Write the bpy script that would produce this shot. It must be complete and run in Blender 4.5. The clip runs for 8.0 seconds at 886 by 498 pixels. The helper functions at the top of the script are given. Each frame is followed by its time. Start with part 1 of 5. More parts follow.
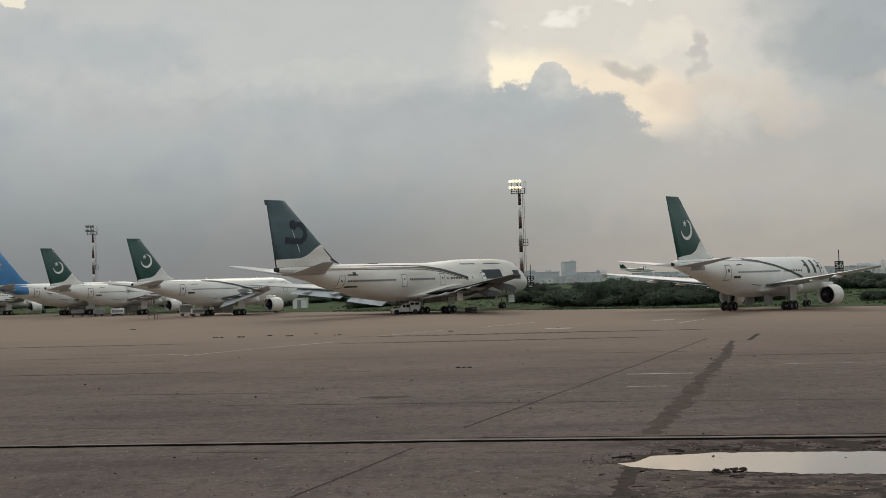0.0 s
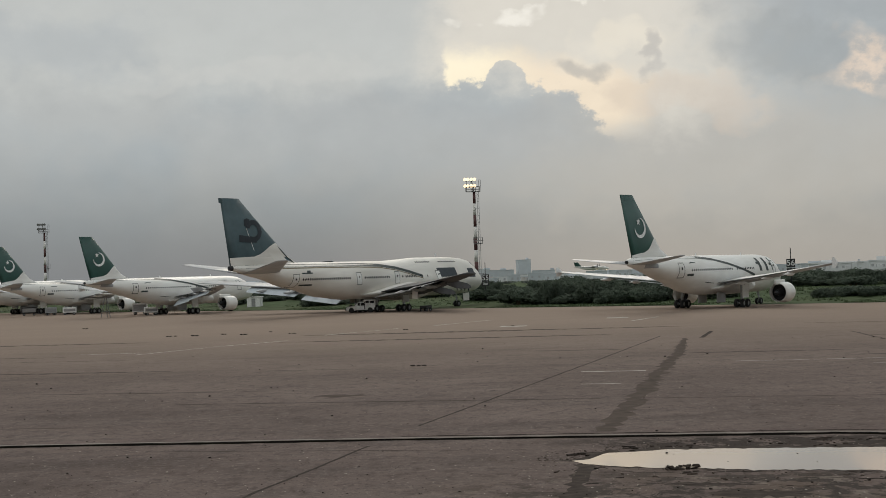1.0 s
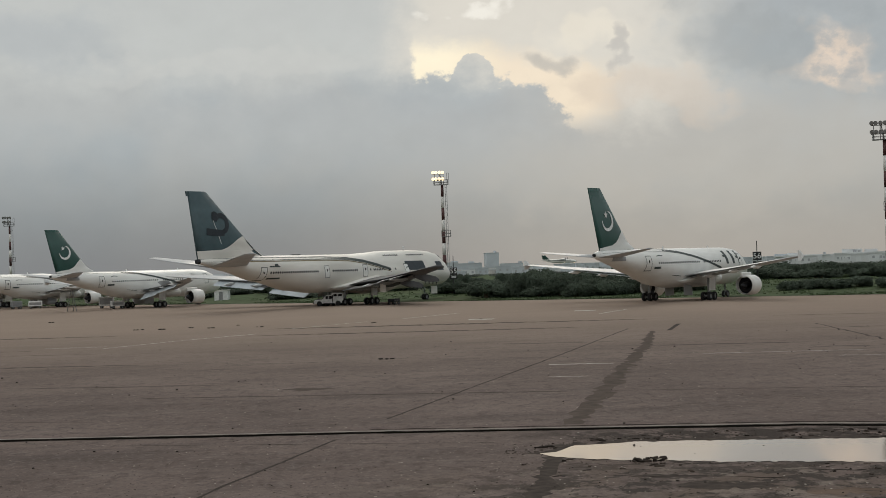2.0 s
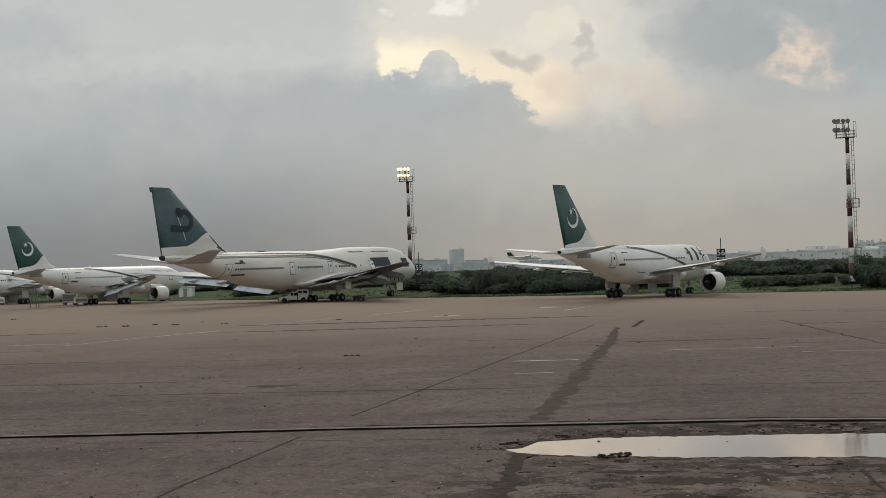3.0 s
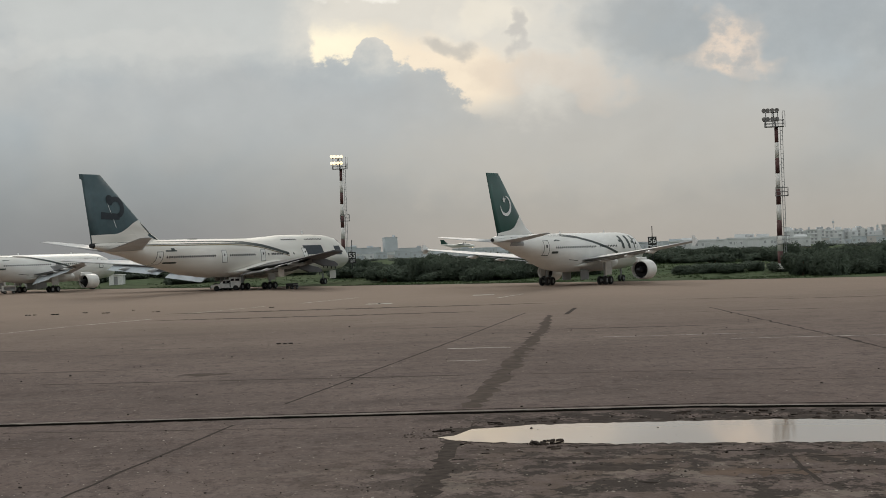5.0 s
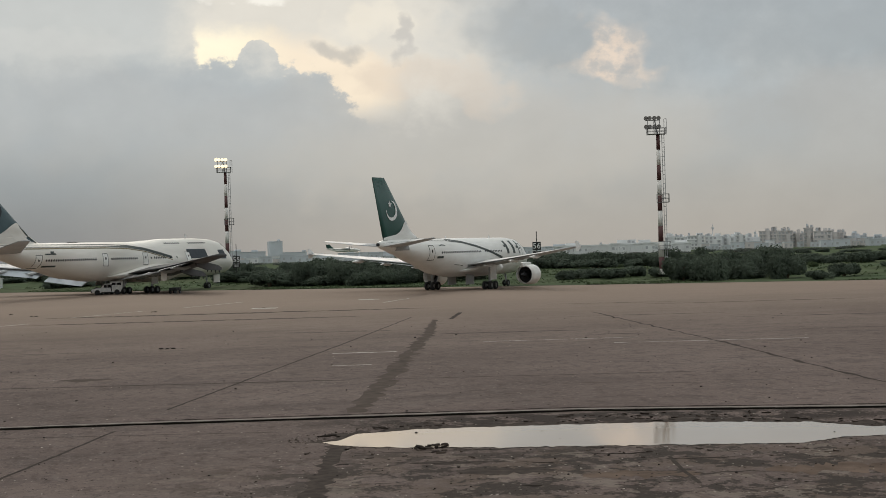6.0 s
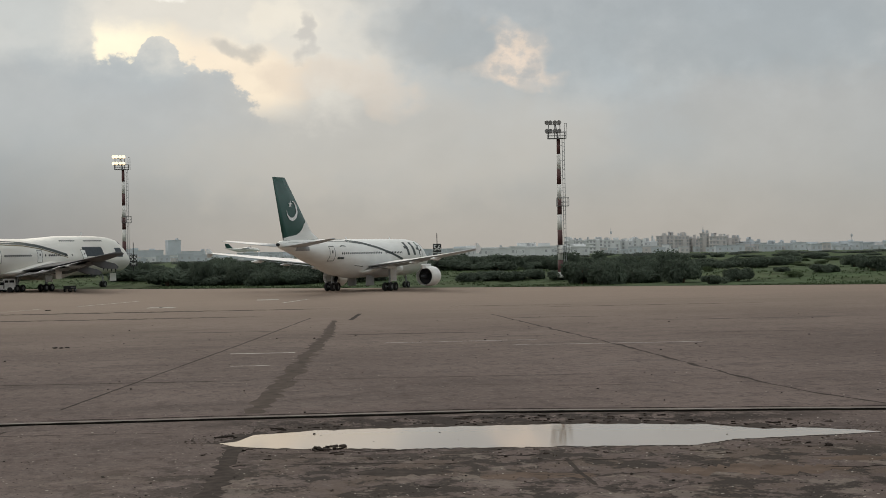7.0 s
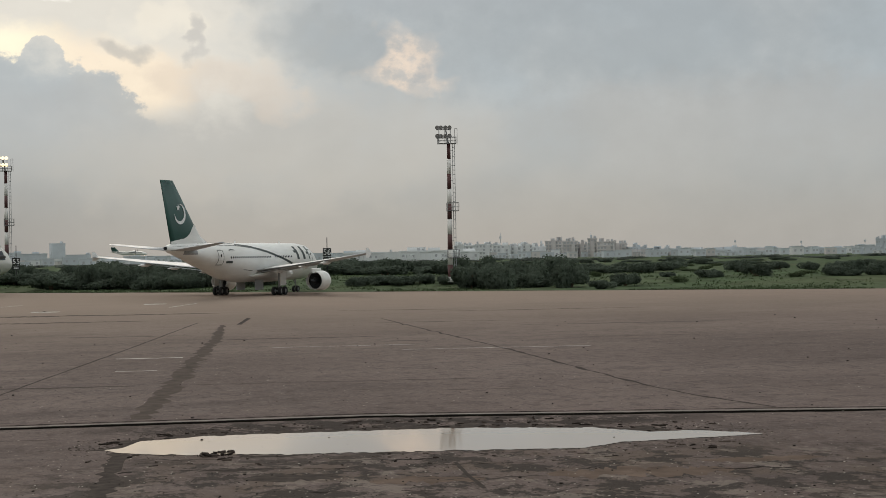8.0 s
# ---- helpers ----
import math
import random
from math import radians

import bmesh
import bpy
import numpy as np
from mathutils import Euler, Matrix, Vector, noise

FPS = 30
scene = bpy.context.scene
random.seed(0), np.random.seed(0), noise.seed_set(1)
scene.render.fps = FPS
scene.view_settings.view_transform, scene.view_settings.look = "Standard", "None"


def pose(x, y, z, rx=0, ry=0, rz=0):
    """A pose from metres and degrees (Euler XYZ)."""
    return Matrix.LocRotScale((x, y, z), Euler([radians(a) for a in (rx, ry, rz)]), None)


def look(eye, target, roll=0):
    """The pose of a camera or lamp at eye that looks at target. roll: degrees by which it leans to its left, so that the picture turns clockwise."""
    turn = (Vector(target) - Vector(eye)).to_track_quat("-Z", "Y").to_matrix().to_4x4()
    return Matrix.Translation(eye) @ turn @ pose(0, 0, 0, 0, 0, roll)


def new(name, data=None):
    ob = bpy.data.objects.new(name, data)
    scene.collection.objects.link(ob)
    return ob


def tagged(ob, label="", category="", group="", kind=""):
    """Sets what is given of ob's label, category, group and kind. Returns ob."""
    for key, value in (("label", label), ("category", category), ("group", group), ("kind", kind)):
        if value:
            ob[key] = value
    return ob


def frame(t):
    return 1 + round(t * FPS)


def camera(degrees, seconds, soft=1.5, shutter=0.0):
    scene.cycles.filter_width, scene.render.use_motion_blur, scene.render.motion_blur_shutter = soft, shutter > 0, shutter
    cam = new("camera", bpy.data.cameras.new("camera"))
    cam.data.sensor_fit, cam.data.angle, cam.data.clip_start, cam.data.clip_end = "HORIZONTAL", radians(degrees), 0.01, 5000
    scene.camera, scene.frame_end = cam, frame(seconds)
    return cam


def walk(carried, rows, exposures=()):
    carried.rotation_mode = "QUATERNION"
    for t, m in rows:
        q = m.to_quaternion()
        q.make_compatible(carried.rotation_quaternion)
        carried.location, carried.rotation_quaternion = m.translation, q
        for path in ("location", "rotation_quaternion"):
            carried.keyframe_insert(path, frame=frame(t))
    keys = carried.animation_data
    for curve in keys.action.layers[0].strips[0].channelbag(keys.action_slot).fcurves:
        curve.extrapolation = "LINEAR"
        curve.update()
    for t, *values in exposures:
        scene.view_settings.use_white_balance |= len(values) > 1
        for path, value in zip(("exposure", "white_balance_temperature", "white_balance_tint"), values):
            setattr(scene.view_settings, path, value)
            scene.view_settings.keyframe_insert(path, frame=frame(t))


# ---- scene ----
# ---------------- camera ----------------
cam = camera(34.82, 8.0, soft=0.85)
PATH = [
    (0.0, pose(0, 0, 5.73, 91.276, 1.850, 0.0)),
    (0.5, pose(0, 0, 5.73, 91.188, 1.883, -0.922)),
    (1.0, pose(0, 0, 5.73, 91.141, 1.925, -1.832)),
    (1.5, pose(0, 0, 5.73, 90.959, 1.967, -2.496)),
    (3.0, pose(0, 0, 5.73, 90.637, 1.935, -4.532)),
    (3.5, pose(0, 0, 5.73, 90.509, 1.911, -5.257)),
    (4.0, pose(0, 0, 5.73, 90.448, 1.865, -5.792)),
    (5.3, pose(0, 0, 5.73, 89.960, 1.930, -8.182)),
    (5.5, pose(0, 0, 5.73, 89.970, 1.911, -9.052)),
    (6.0, pose(0, 0, 5.73, 90.090, 1.712, -11.875)),
    (6.5, pose(0, 0, 5.73, 90.006, 1.470, -13.876)),
    (7.0, pose(0, 0, 5.73, 90.051, 1.050, -15.911)),
    (7.5, pose(0, 0, 5.73, 90.066, 0.835, -18.140)),
    (8.0, pose(0, 0, 5.73, 90.158, 0.861, -20.364)),
]
walk(cam, PATH, [(0.0, -0.05), (4.0, 0.0), (8.0, 0.09)])

# ---------------- world and sun ----------------
SUN_AZ, SUN_EL = 6.0, 34.0          # behind the cloud bank, clockwise from +y, and up
world = bpy.data.worlds.new("sky")
scene.world = world
world.use_nodes = True
wt = world.node_tree
wt.nodes.clear()


def wnode(kind, **props):
    n = wt.nodes.new(kind)
    for k, val in props.items():
        setattr(n, k, val)
    return n


def feed(sock, val):
    if isinstance(val, (int, float)):
        sock.default_value = val
    elif isinstance(val, tuple):
        sock.default_value = (*val, 1.0) if len(val) == 3 and sock.type == "RGBA" else val
    else:
        wt.links.new(val, sock)


def wm(op, a, b=0.0, c=0.0):
    n = wnode("ShaderNodeMath", operation=op)
    for s, val in zip(n.inputs, (a, b, c)):
        feed(s, val)
    return n.outputs[0]


def ramp(x, lo, hi):
    n = wnode("ShaderNodeMapRange", interpolation_type="SMOOTHSTEP")
    feed(n.inputs[0], x)
    n.inputs[1].default_value, n.inputs[2].default_value = lo, hi
    return n.outputs[0]


def blend(fac, a, b):
    n = wnode("ShaderNodeMix", data_type="RGBA")
    feed(n.inputs[0], fac)
    feed(n.inputs[6], a)
    feed(n.inputs[7], b)
    return n.outputs[2]


tc = wnode("ShaderNodeTexCoord")
sep = wnode("ShaderNodeSeparateXYZ")
wt.links.new(tc.outputs["Generated"], sep.inputs[0])
DEG = 180 / math.pi
az = wm("MULTIPLY", wm("ARCTAN2", sep.outputs[0], sep.outputs[1]), DEG)
el = wm("MULTIPLY", wm("ARCSINE", sep.outputs[2]), DEG)
comb = wnode("ShaderNodeCombineXYZ")
feed(comb.inputs[0], wm("MULTIPLY", az, 0.13))
feed(comb.inputs[1], wm("MULTIPLY", el, 0.16))


def cloud_noise(scale, detail, rough, shift):
    add = wnode("ShaderNodeVectorMath", operation="ADD")
    wt.links.new(comb.outputs[0], add.inputs[0])
    add.inputs[1].default_value = (shift, shift * 0.7, shift * 0.3)
    n = wnode("ShaderNodeTexNoise", noise_dimensions="3D")
    wt.links.new(add.outputs[0], n.inputs["Vector"])
    n.inputs["Scale"].default_value, n.inputs["Detail"].default_value, n.inputs["Roughness"].default_value = scale, detail, rough
    return n.outputs["Fac"]


big = cloud_noise(1.1, 3, 0.5, 3.1)
mid = cloud_noise(3.0, 6, 0.55, 7.7)
fine = cloud_noise(7.0, 5, 0.6, 11.3)
curl = wm("MULTIPLY", wm("SUBTRACT", cloud_noise(15.0, 4, 0.6, 17.9), 0.5), 2.0)
lump = wm("ADD", wm("MULTIPLY", wm("SUBTRACT", mid, 0.5), 4.5), wm("MULTIPLY", wm("SUBTRACT", fine, 0.5), 2.4))


def swirl(base, terms):
    """Directions bent by turbulence, so that no lobe keeps a round outline."""
    for scale, detail, shift, amount in terms:
        base = wm("ADD", base, wm("MULTIPLY", wm("SUBTRACT", cloud_noise(scale, detail, 0.55, shift), 0.5), amount))
    return base


az_w = swirl(az, ((2.2, 3, 23.7, 6.0), (6.5, 4, 31.1, 1.6)))
el_w = swirl(el, ((2.6, 3, 41.3, 3.0), (7.5, 4, 47.9, 1.0)))


def blob(a0, e0, sa, se, wob=1.0, tilt=0.0, bent=True):
    """Soft lobe of the cloud layer round a direction, its rim broken by the billows."""
    da = wm("SUBTRACT", az_w if bent else az, a0)
    de = wm("SUBTRACT", wm("SUBTRACT", el_w if bent else el, e0), wm("MULTIPLY", da, tilt))
    q = wm("ADD", wm("POWER", wm("ABSOLUTE", wm("MULTIPLY", da, 1 / sa)), 2.0), wm("POWER", wm("ABSOLUTE", wm("MULTIPLY", de, 1 / se)), 2.0))
    return wm("SUBTRACT", wm("SUBTRACT", 1.0, q), wm("MULTIPLY", lump, 0.35 * wob))


def over(base, mask, amount, color):
    return blend(wm("MULTIPLY", mask, amount), base, color)


def soft(a0, e0, sa, se, wob=1.0, tilt=0.0, lo=-0.7, hi=1.1):
    return ramp(blob(a0, e0, sa, se, wob, tilt), lo, hi)


# cloud layer: cool grey, paler where it is thin, duller towards the ground
grey = blend(ramp(big, 0.36, 0.64), (0.388, 0.430, 0.452), (0.455, 0.470, 0.466))
thin = wm("MULTIPLY", ramp(wm("ADD", el, wm("MULTIPLY", lump, 0.45)), 6.6, 9.0), ramp(wm("ADD", az, wm("MULTIPLY", lump, 1.2)), 15.0, 9.0))
grey = over(grey, thin, 0.85, (0.555, 0.565, 0.540))
low = blend(ramp(az, -6.0, 13.0), (0.156, 0.181, 0.208), (0.350, 0.338, 0.318))
grey = over(grey, ramp(el, 6.8, 0.4), 0.9, low)
grey = over(grey, soft(13, 4.6, 11, 2.8, 0.5, 0.0, -0.4, 1.0), 0.6, (0.485, 0.460, 0.420))
grey = over(grey, soft(-0.5, 5.7, 8, 1.5, 0.8, -0.04), 0.4, (0.365, 0.395, 0.415))
grey = over(grey, soft(4.5, 6.0, 3.0, 1.2, 0.8, -0.2), 0.3, (0.40, 0.42, 0.432))
grey = over(grey, soft(-5, 8.45, 7.5, 0.55, 1.0, 0.0, -0.4, 0.9), 0.45, (0.600, 0.600, 0.570))
grey = over(grey, soft(-13, 9.6, 4.5, 1.3, 0.9), 0.45, (0.40, 0.435, 0.46))
# pale veil and gaps in front of the low sun, above a billowing bank that falls to the right
fall = wm("ADD", wm("MULTIPLY", wm("MAXIMUM", wm("SUBTRACT", az, 5.6), 0.0), 0.25), wm("MULTIPLY", wm("MAXIMUM", wm("SUBTRACT", az, 7.1), 0.0), 0.8))
bank = wm("SUBTRACT", el, wm("SUBTRACT", 7.5, fall))
tower = wm("MULTIPLY", ramp(blob(4.65, 7.5, 0.80, 1.2, 1.5, 0.1, False), -0.3, 0.6), 1.25)
above = wm("SUBTRACT", wm("ADD", bank, wm("MULTIPLY", wm("ADD", lump, wm("MULTIPLY", curl, 1.6)), 0.45)), tower)
wall = wm("ADD", wm("SUBTRACT", az, 2.15), wm("MULTIPLY", wm("ADD", lump, curl), 0.22))
opened = wm("MULTIPLY", wm("MULTIPLY", ramp(above, -0.05, 0.38), ramp(wall, 0.0, 0.3)), wm("MULTIPLY", ramp(wm("ADD", az, wm("MULTIPLY", lump, 0.9)), 11.0, 8.6), ramp(el, 5.0, 6.4)))
veil = wm("MULTIPLY", wm("MULTIPLY", ramp(wm("ADD", bank, wm("MULTIPLY", lump, 0.7)), -0.5, 1.6), ramp(wm("ADD", az, wm("MULTIPLY", lump, 0.5)), 0.6, 3.2)), wm("MULTIPLY", ramp(wm("ADD", az, wm("MULTIPLY", lump, 1.6)), 17.5, 11.0), ramp(wm("ADD", el, wm("MULTIPLY", lump, 0.8)), 4.8, 7.6)))
cols = over(grey, veil, 0.9, (0.735, 0.69, 0.605))
top_lim = wm("ADD", wm("ADD", el, wm("MULTIPLY", wm("SUBTRACT", az, 3.0), 0.17)), wm("MULTIPLY", lump, 0.4))
glow = wm("MULTIPLY", opened, ramp(top_lim, 9.7, 8.6))
gap = blend(ramp(az, 3.4, 6.4), (1.06, 0.94, 0.70), (0.92, 0.78, 0.60))
cols = over(cols, glow, 0.95, gap)
cols = over(cols, soft(9.7, 9.2, 1.7, 0.65, 2.0), 0.65, (0.86, 0.79, 0.66))
cols = over(cols, soft(12.0, 6.9, 2.6, 0.9, 2.2, -0.15), 0.45, (0.68, 0.575, 0.475))
cols = over(cols, soft(8.4, 8.35, 0.95, 0.5, 1.8, -0.2, -0.6, 1.0), 0.8, (0.50, 0.475, 0.43))
cols = over(cols, soft(10.75, 8.75, 0.4, 0.8, 1.4, 0.0, -0.6, 1.0), 0.75, (0.50, 0.48, 0.45))
cols = over(cols, soft(4.7, 10.6, 1.3, 0.4, 1.6, 0.0, -0.4, 0.8), 0.85, (0.93, 0.89, 0.80))
cols = over(cols, soft(9.0, 11.3, 2.8, 0.5, 1.6, 0.0, -0.2, 0.6), 0.9, (0.90, 0.86, 0.76))
cols = over(cols, soft(20.5, 10.3, 8.0, 1.2, 1.3), 0.75, (0.355, 0.385, 0.400))
cols = over(cols, soft(15.4, 8.4, 3.0, 1.2, 1.3, -0.08, -0.6, 0.9), 0.72, (0.335, 0.362, 0.372))
spots = wm("ADD", 0.35, wm("MULTIPLY", ramp(fine, 0.40, 0.62), 0.65))
cols = over(cols, soft(19.6, 7.75, 1.9, 1.1, 2.2, -0.12, -0.6, 1.0), spots, (0.90, 0.715, 0.555))
cols = over(cols, soft(20.4, 7.45, 0.55, 0.3, 1.8, 0.0, -0.5, 0.8), 0.6, (0.46, 0.44, 0.42))
cols = over(cols, soft(29, 8.6, 10, 2.5, 1.1, 0.02), 0.85, (0.345, 0.375, 0.388))
cols = over(cols, soft(33, 5.0, 10, 2.0, 0.8, 0.0, -0.6, 1.0), 0.75, (0.40, 0.40, 0.39))
cols = over(cols, soft(-17.2, 11.7, 2.3, 0.75, 1.4, 0.0, 0.1, 0.35), 1.0, (0.90, 0.83, 0.68))
# the overcast is brightest overhead
lift = wnode("ShaderNodeMix", data_type="RGBA", blend_type="MULTIPLY")
lift.inputs[0].default_value = 1.0
feed(lift.inputs[6], cols)
dome = wm("ADD", wm("ADD", 1.0, wm("MULTIPLY", lump, 0.03)), wm("MULTIPLY", ramp(el, 14.0, 60.0), 0.8))
cl = wnode("ShaderNodeCombineXYZ")
for s in cl.inputs:
    feed(s, dome)
wt.links.new(cl.outputs[0], lift.inputs[7])
sky = wnode("ShaderNodeTexSky", sky_type="NISHITA", sun_disc=False)
sky.sun_elevation, sky.sun_rotation = radians(SUN_EL), radians(SUN_AZ)
b1 = wnode("ShaderNodeBackground")
wt.links.new(sky.outputs[0], b1.inputs[0])
b1.inputs[1].default_value = 0.08
b2 = wnode("ShaderNodeBackground")
wt.links.new(lift.outputs[2], b2.inputs[0])
b2.inputs[1].default_value = 1.0
ms = wnode("ShaderNodeMixShader")
ms.inputs[0].default_value = 0.94
wt.links.new(b1.outputs[0], ms.inputs[1])
wt.links.new(b2.outputs[0], ms.inputs[2])
wo = wnode("ShaderNodeOutputWorld")
wt.links.new(ms.outputs[0], wo.inputs[0])

sun = new("sun", bpy.data.lights.new("sun", "SUN"))
sun.data.energy, sun.data.angle, sun.data.color = 0.5, radians(20), (1.0, 0.9, 0.78)
a_, e_ = radians(SUN_AZ), radians(SUN_EL)
sun.matrix_world = look((math.sin(a_) * math.cos(e_) * 100, math.cos(a_) * math.cos(e_) * 100, math.sin(e_) * 100), (0, 0, 0))


# ---------------- materials ----------------
def material(name, color, rough=0.6, metal=0.0, vary=0.12, scale=3.0, bump=0.0, dirt=None, dirt_amt=0.0, dirt_scale=0.6, spec=0.5, rand=0.0, stretch=(1, 1, 1)):
    m = bpy.data.materials.new(name)
    m.use_nodes = True
    t = m.node_tree
    p = t.nodes["Principled BSDF"]
    p.inputs["Roughness"].default_value, p.inputs["Metallic"].default_value = rough, metal
    p.inputs["Specular IOR Level"].default_value = spec
    co = t.nodes.new("ShaderNodeTexCoord")
    mp = t.nodes.new("ShaderNodeMapping")
    mp.inputs["Scale"].default_value = stretch
    t.links.new(co.outputs["Object"], mp.inputs[0])

    def noise_tex(sc, det):
        n = t.nodes.new("ShaderNodeTexNoise")
        n.inputs["Scale"].default_value, n.inputs["Detail"].default_value = sc, det
        t.links.new(mp.outputs[0], n.inputs["Vector"])
        return n.outputs["Fac"]

    def mix(fac, a, b):
        n = t.nodes.new("ShaderNodeMix")
        n.data_type = "RGBA"
        for s, val in ((n.inputs[0], fac), (n.inputs[6], a), (n.inputs[7], b)):
            if isinstance(val, tuple):
                s.default_value = (*val, 1)
            elif isinstance(val, float):
                s.default_value = val
            else:
                t.links.new(val, s)
        return n.outputs[2]

    def span(x, lo, hi, top=1.0):
        n = t.nodes.new("ShaderNodeMapRange")
        t.links.new(x, n.inputs[0])
        n.inputs[1].default_value, n.inputs[2].default_value, n.inputs[4].default_value = lo, hi, top
        return n.outputs[0]

    lo = tuple(c * (1 - vary) for c in color)
    hi = tuple(min(1, c * (1 + vary)) for c in color)
    grain = noise_tex(scale, 6)
    c = mix(span(grain, 0.3, 0.7), lo, hi)
    if dirt:
        c = mix(span(noise_tex(dirt_scale, 5), 0.45, 0.75, dirt_amt), c, dirt)
    if rand:
        oi = t.nodes.new("ShaderNodeObjectInfo")
        c = mix(span(oi.outputs["Random"], 0.0, 1.0, rand), c, tuple(x * 0.5 for x in color))
    t.links.new(c, p.inputs["Base Color"])
    if bump:
        b = t.nodes.new("ShaderNodeBump")
        b.inputs["Strength"].default_value, b.inputs["Distance"].default_value = bump, 0.05
        t.links.new(grain, b.inputs["Height"])
        t.links.new(b.outputs[0], p.inputs["Normal"])
    return m


M_white = material("aircraft_white", (0.80, 0.79, 0.75), 0.35, 0, 0.04, 1.5, dirt=(0.50, 0.46, 0.40), dirt_amt=0.35, dirt_scale=0.35, stretch=(0.4, 1, 1.5))
M_cream = material("weathered_white", (0.76, 0.73, 0.67), 0.5, 0, 0.06, 1.2, dirt=(0.42, 0.38, 0.32), dirt_amt=0.5, dirt_scale=0.3, stretch=(0.4, 1, 1.5))
M_wing = material("wing_grey", (0.48, 0.49, 0.50), 0.4, 0.1, 0.08, 1.0, dirt=(0.25, 0.24, 0.23), dirt_amt=0.5, dirt_scale=0.5)
M_green = material("tail_green", (0.012, 0.060, 0.046), 0.35, 0, 0.12, 0.8)
M_faded = material("faded_tail_green", (0.042, 0.078, 0.088), 0.5, 0, 0.15, 0.7, dirt=(0.075, 0.105, 0.112), dirt_amt=0.5)
M_patch = material("overpaint_dark", (0.022, 0.03, 0.038), 0.6, 0, 0.2, 1.5)
M_blue = material("tail_blue", (0.05, 0.20, 0.42), 0.4, 0, 0.1, 0.8)
M_gold = material("gold_paint", (0.6, 0.42, 0.12), 0.5)
M_line = material("cheatline_dark", (0.03, 0.04, 0.035), 0.5)
M_brownline = material("cheatline_gold", (0.16, 0.12, 0.05), 0.5)
M_mark = material("marking_white", (0.82, 0.82, 0.80), 0.5)
M_pane = material("cabin_window", (0.015, 0.016, 0.018), 0.2, spec=0.2)
M_dark = material("dark_metal", (0.03, 0.03, 0.032), 0.5, 0.6, 0.2)
# stains over a base colour darkened for the wing's shaded underside
M_jwing = material("shaded_stained_wing_grey", (0.10, 0.10, 0.102), 0.6, 0.0, 0.12, 1.0, dirt=(0.06, 0.058, 0.055), dirt_amt=0.5, dirt_scale=0.5, spec=0.2)
M_alu = material("bare_aluminium", (0.55, 0.55, 0.55), 0.35, 0.8, 0.1, 2.0)
M_flap = material("pale_flap", (0.43, 0.47, 0.50), 0.45, 0.0, 0.08, 1.0)
M_strut = material("gear_paint", (0.35, 0.36, 0.36), 0.45, 0.2)
M_tyre = material("tyre_rubber", (0.018, 0.018, 0.018), 0.85)
M_hub = material("wheel_hub", (0.30, 0.30, 0.30), 0.5, 0.5)
M_red = material("mast_red", (0.09, 0.035, 0.033), 0.6, 0, 0.15, 3)
M_mwhite = material("mast_white", (0.72, 0.70, 0.66), 0.6, 0, 0.06, 3)
M_steel = material("galvanised_steel", (0.20, 0.20, 0.20), 0.55, 0.6)
M_black = material("sign_black", (0.015, 0.015, 0.015), 0.6)
M_van = material("van_white", (0.75, 0.75, 0.73), 0.35)
M_glass = material("dark_glass", (0.012, 0.013, 0.015), 0.12, spec=0.25)
M_bark = material("bark", (0.12, 0.09, 0.06), 0.9, bump=0.4)
M_tar = material("tar_seam", (0.056, 0.046, 0.040), 0.95, 0, 0.25, 4, spec=0.03)
M_strip = material("patched_asphalt", (0.082, 0.064, 0.054), 0.95, 0, 0.25, 1.5, bump=0.3, spec=0.05)
M_wet = material("wet_broken_asphalt", (0.050, 0.039, 0.033), 0.9, 0, 0.35, 3, bump=0.4, spec=0.06)
M_crack = material("open_crack", (0.026, 0.021, 0.018), 0.95, 0, 0.3, 4, spec=0.02)
M_rust = material("rust_brown_stain", (0.120, 0.086, 0.067), 0.95, 0, 0.3, 1.2, spec=0.05)
M_pale = material("pale_grit", (0.34, 0.30, 0.26), 0.95, 0, 0.3, 4, spec=0.05)
M_paint = material("worn_road_paint", (0.46, 0.43, 0.39), 0.8, 0, 0.2, 2, dirt=(0.14, 0.125, 0.11), dirt_amt=0.95, dirt_scale=0.8, spec=0.1)
M_rail = material("rusty_steel", (0.24, 0.21, 0.185), 0.8, 0.0, 0.2, 2, spec=0.1)
M_slot = material("drain_slot", (0.010, 0.009, 0.008), 0.95, spec=0.0)
M_stone = material("loose_stone", (0.045, 0.038, 0.033), 0.95, 0, 0.3, 5, spec=0.05)


# lamp lens that gives off light
M_lamp = bpy.data.materials.new("lit_floodlight")
M_lamp.use_nodes = True
_p = M_lamp.node_tree.nodes["Principled BSDF"]
_p.inputs["Emission Color"].default_value = (1.0, 0.74, 0.42, 1)
_p.inputs["Emission Strength"].default_value = 1.5

# standing water over mud
M_water = bpy.data.materials.new("puddle_water")
M_water.use_nodes = True
_t = M_water.node_tree
_p = _t.nodes["Principled BSDF"]
_p.inputs["Base Color"].default_value = (0.36, 0.29, 0.23, 1)
_p.inputs["Roughness"].default_value = 0.045
_p.inputs["IOR"].default_value = 1.36
_co = _t.nodes.new("ShaderNodeTexCoord")
_n = _t.nodes.new("ShaderNodeTexNoise")
_n.inputs["Scale"].default_value = 2.5
_b = _t.nodes.new("ShaderNodeBump")
_b.inputs["Strength"].default_value, _b.inputs["Distance"].default_value = 0.02, 0.02
_t.links.new(_co.outputs["Object"], _n.inputs["Vector"])
_t.links.new(_n.outputs["Fac"], _b.inputs["Height"])
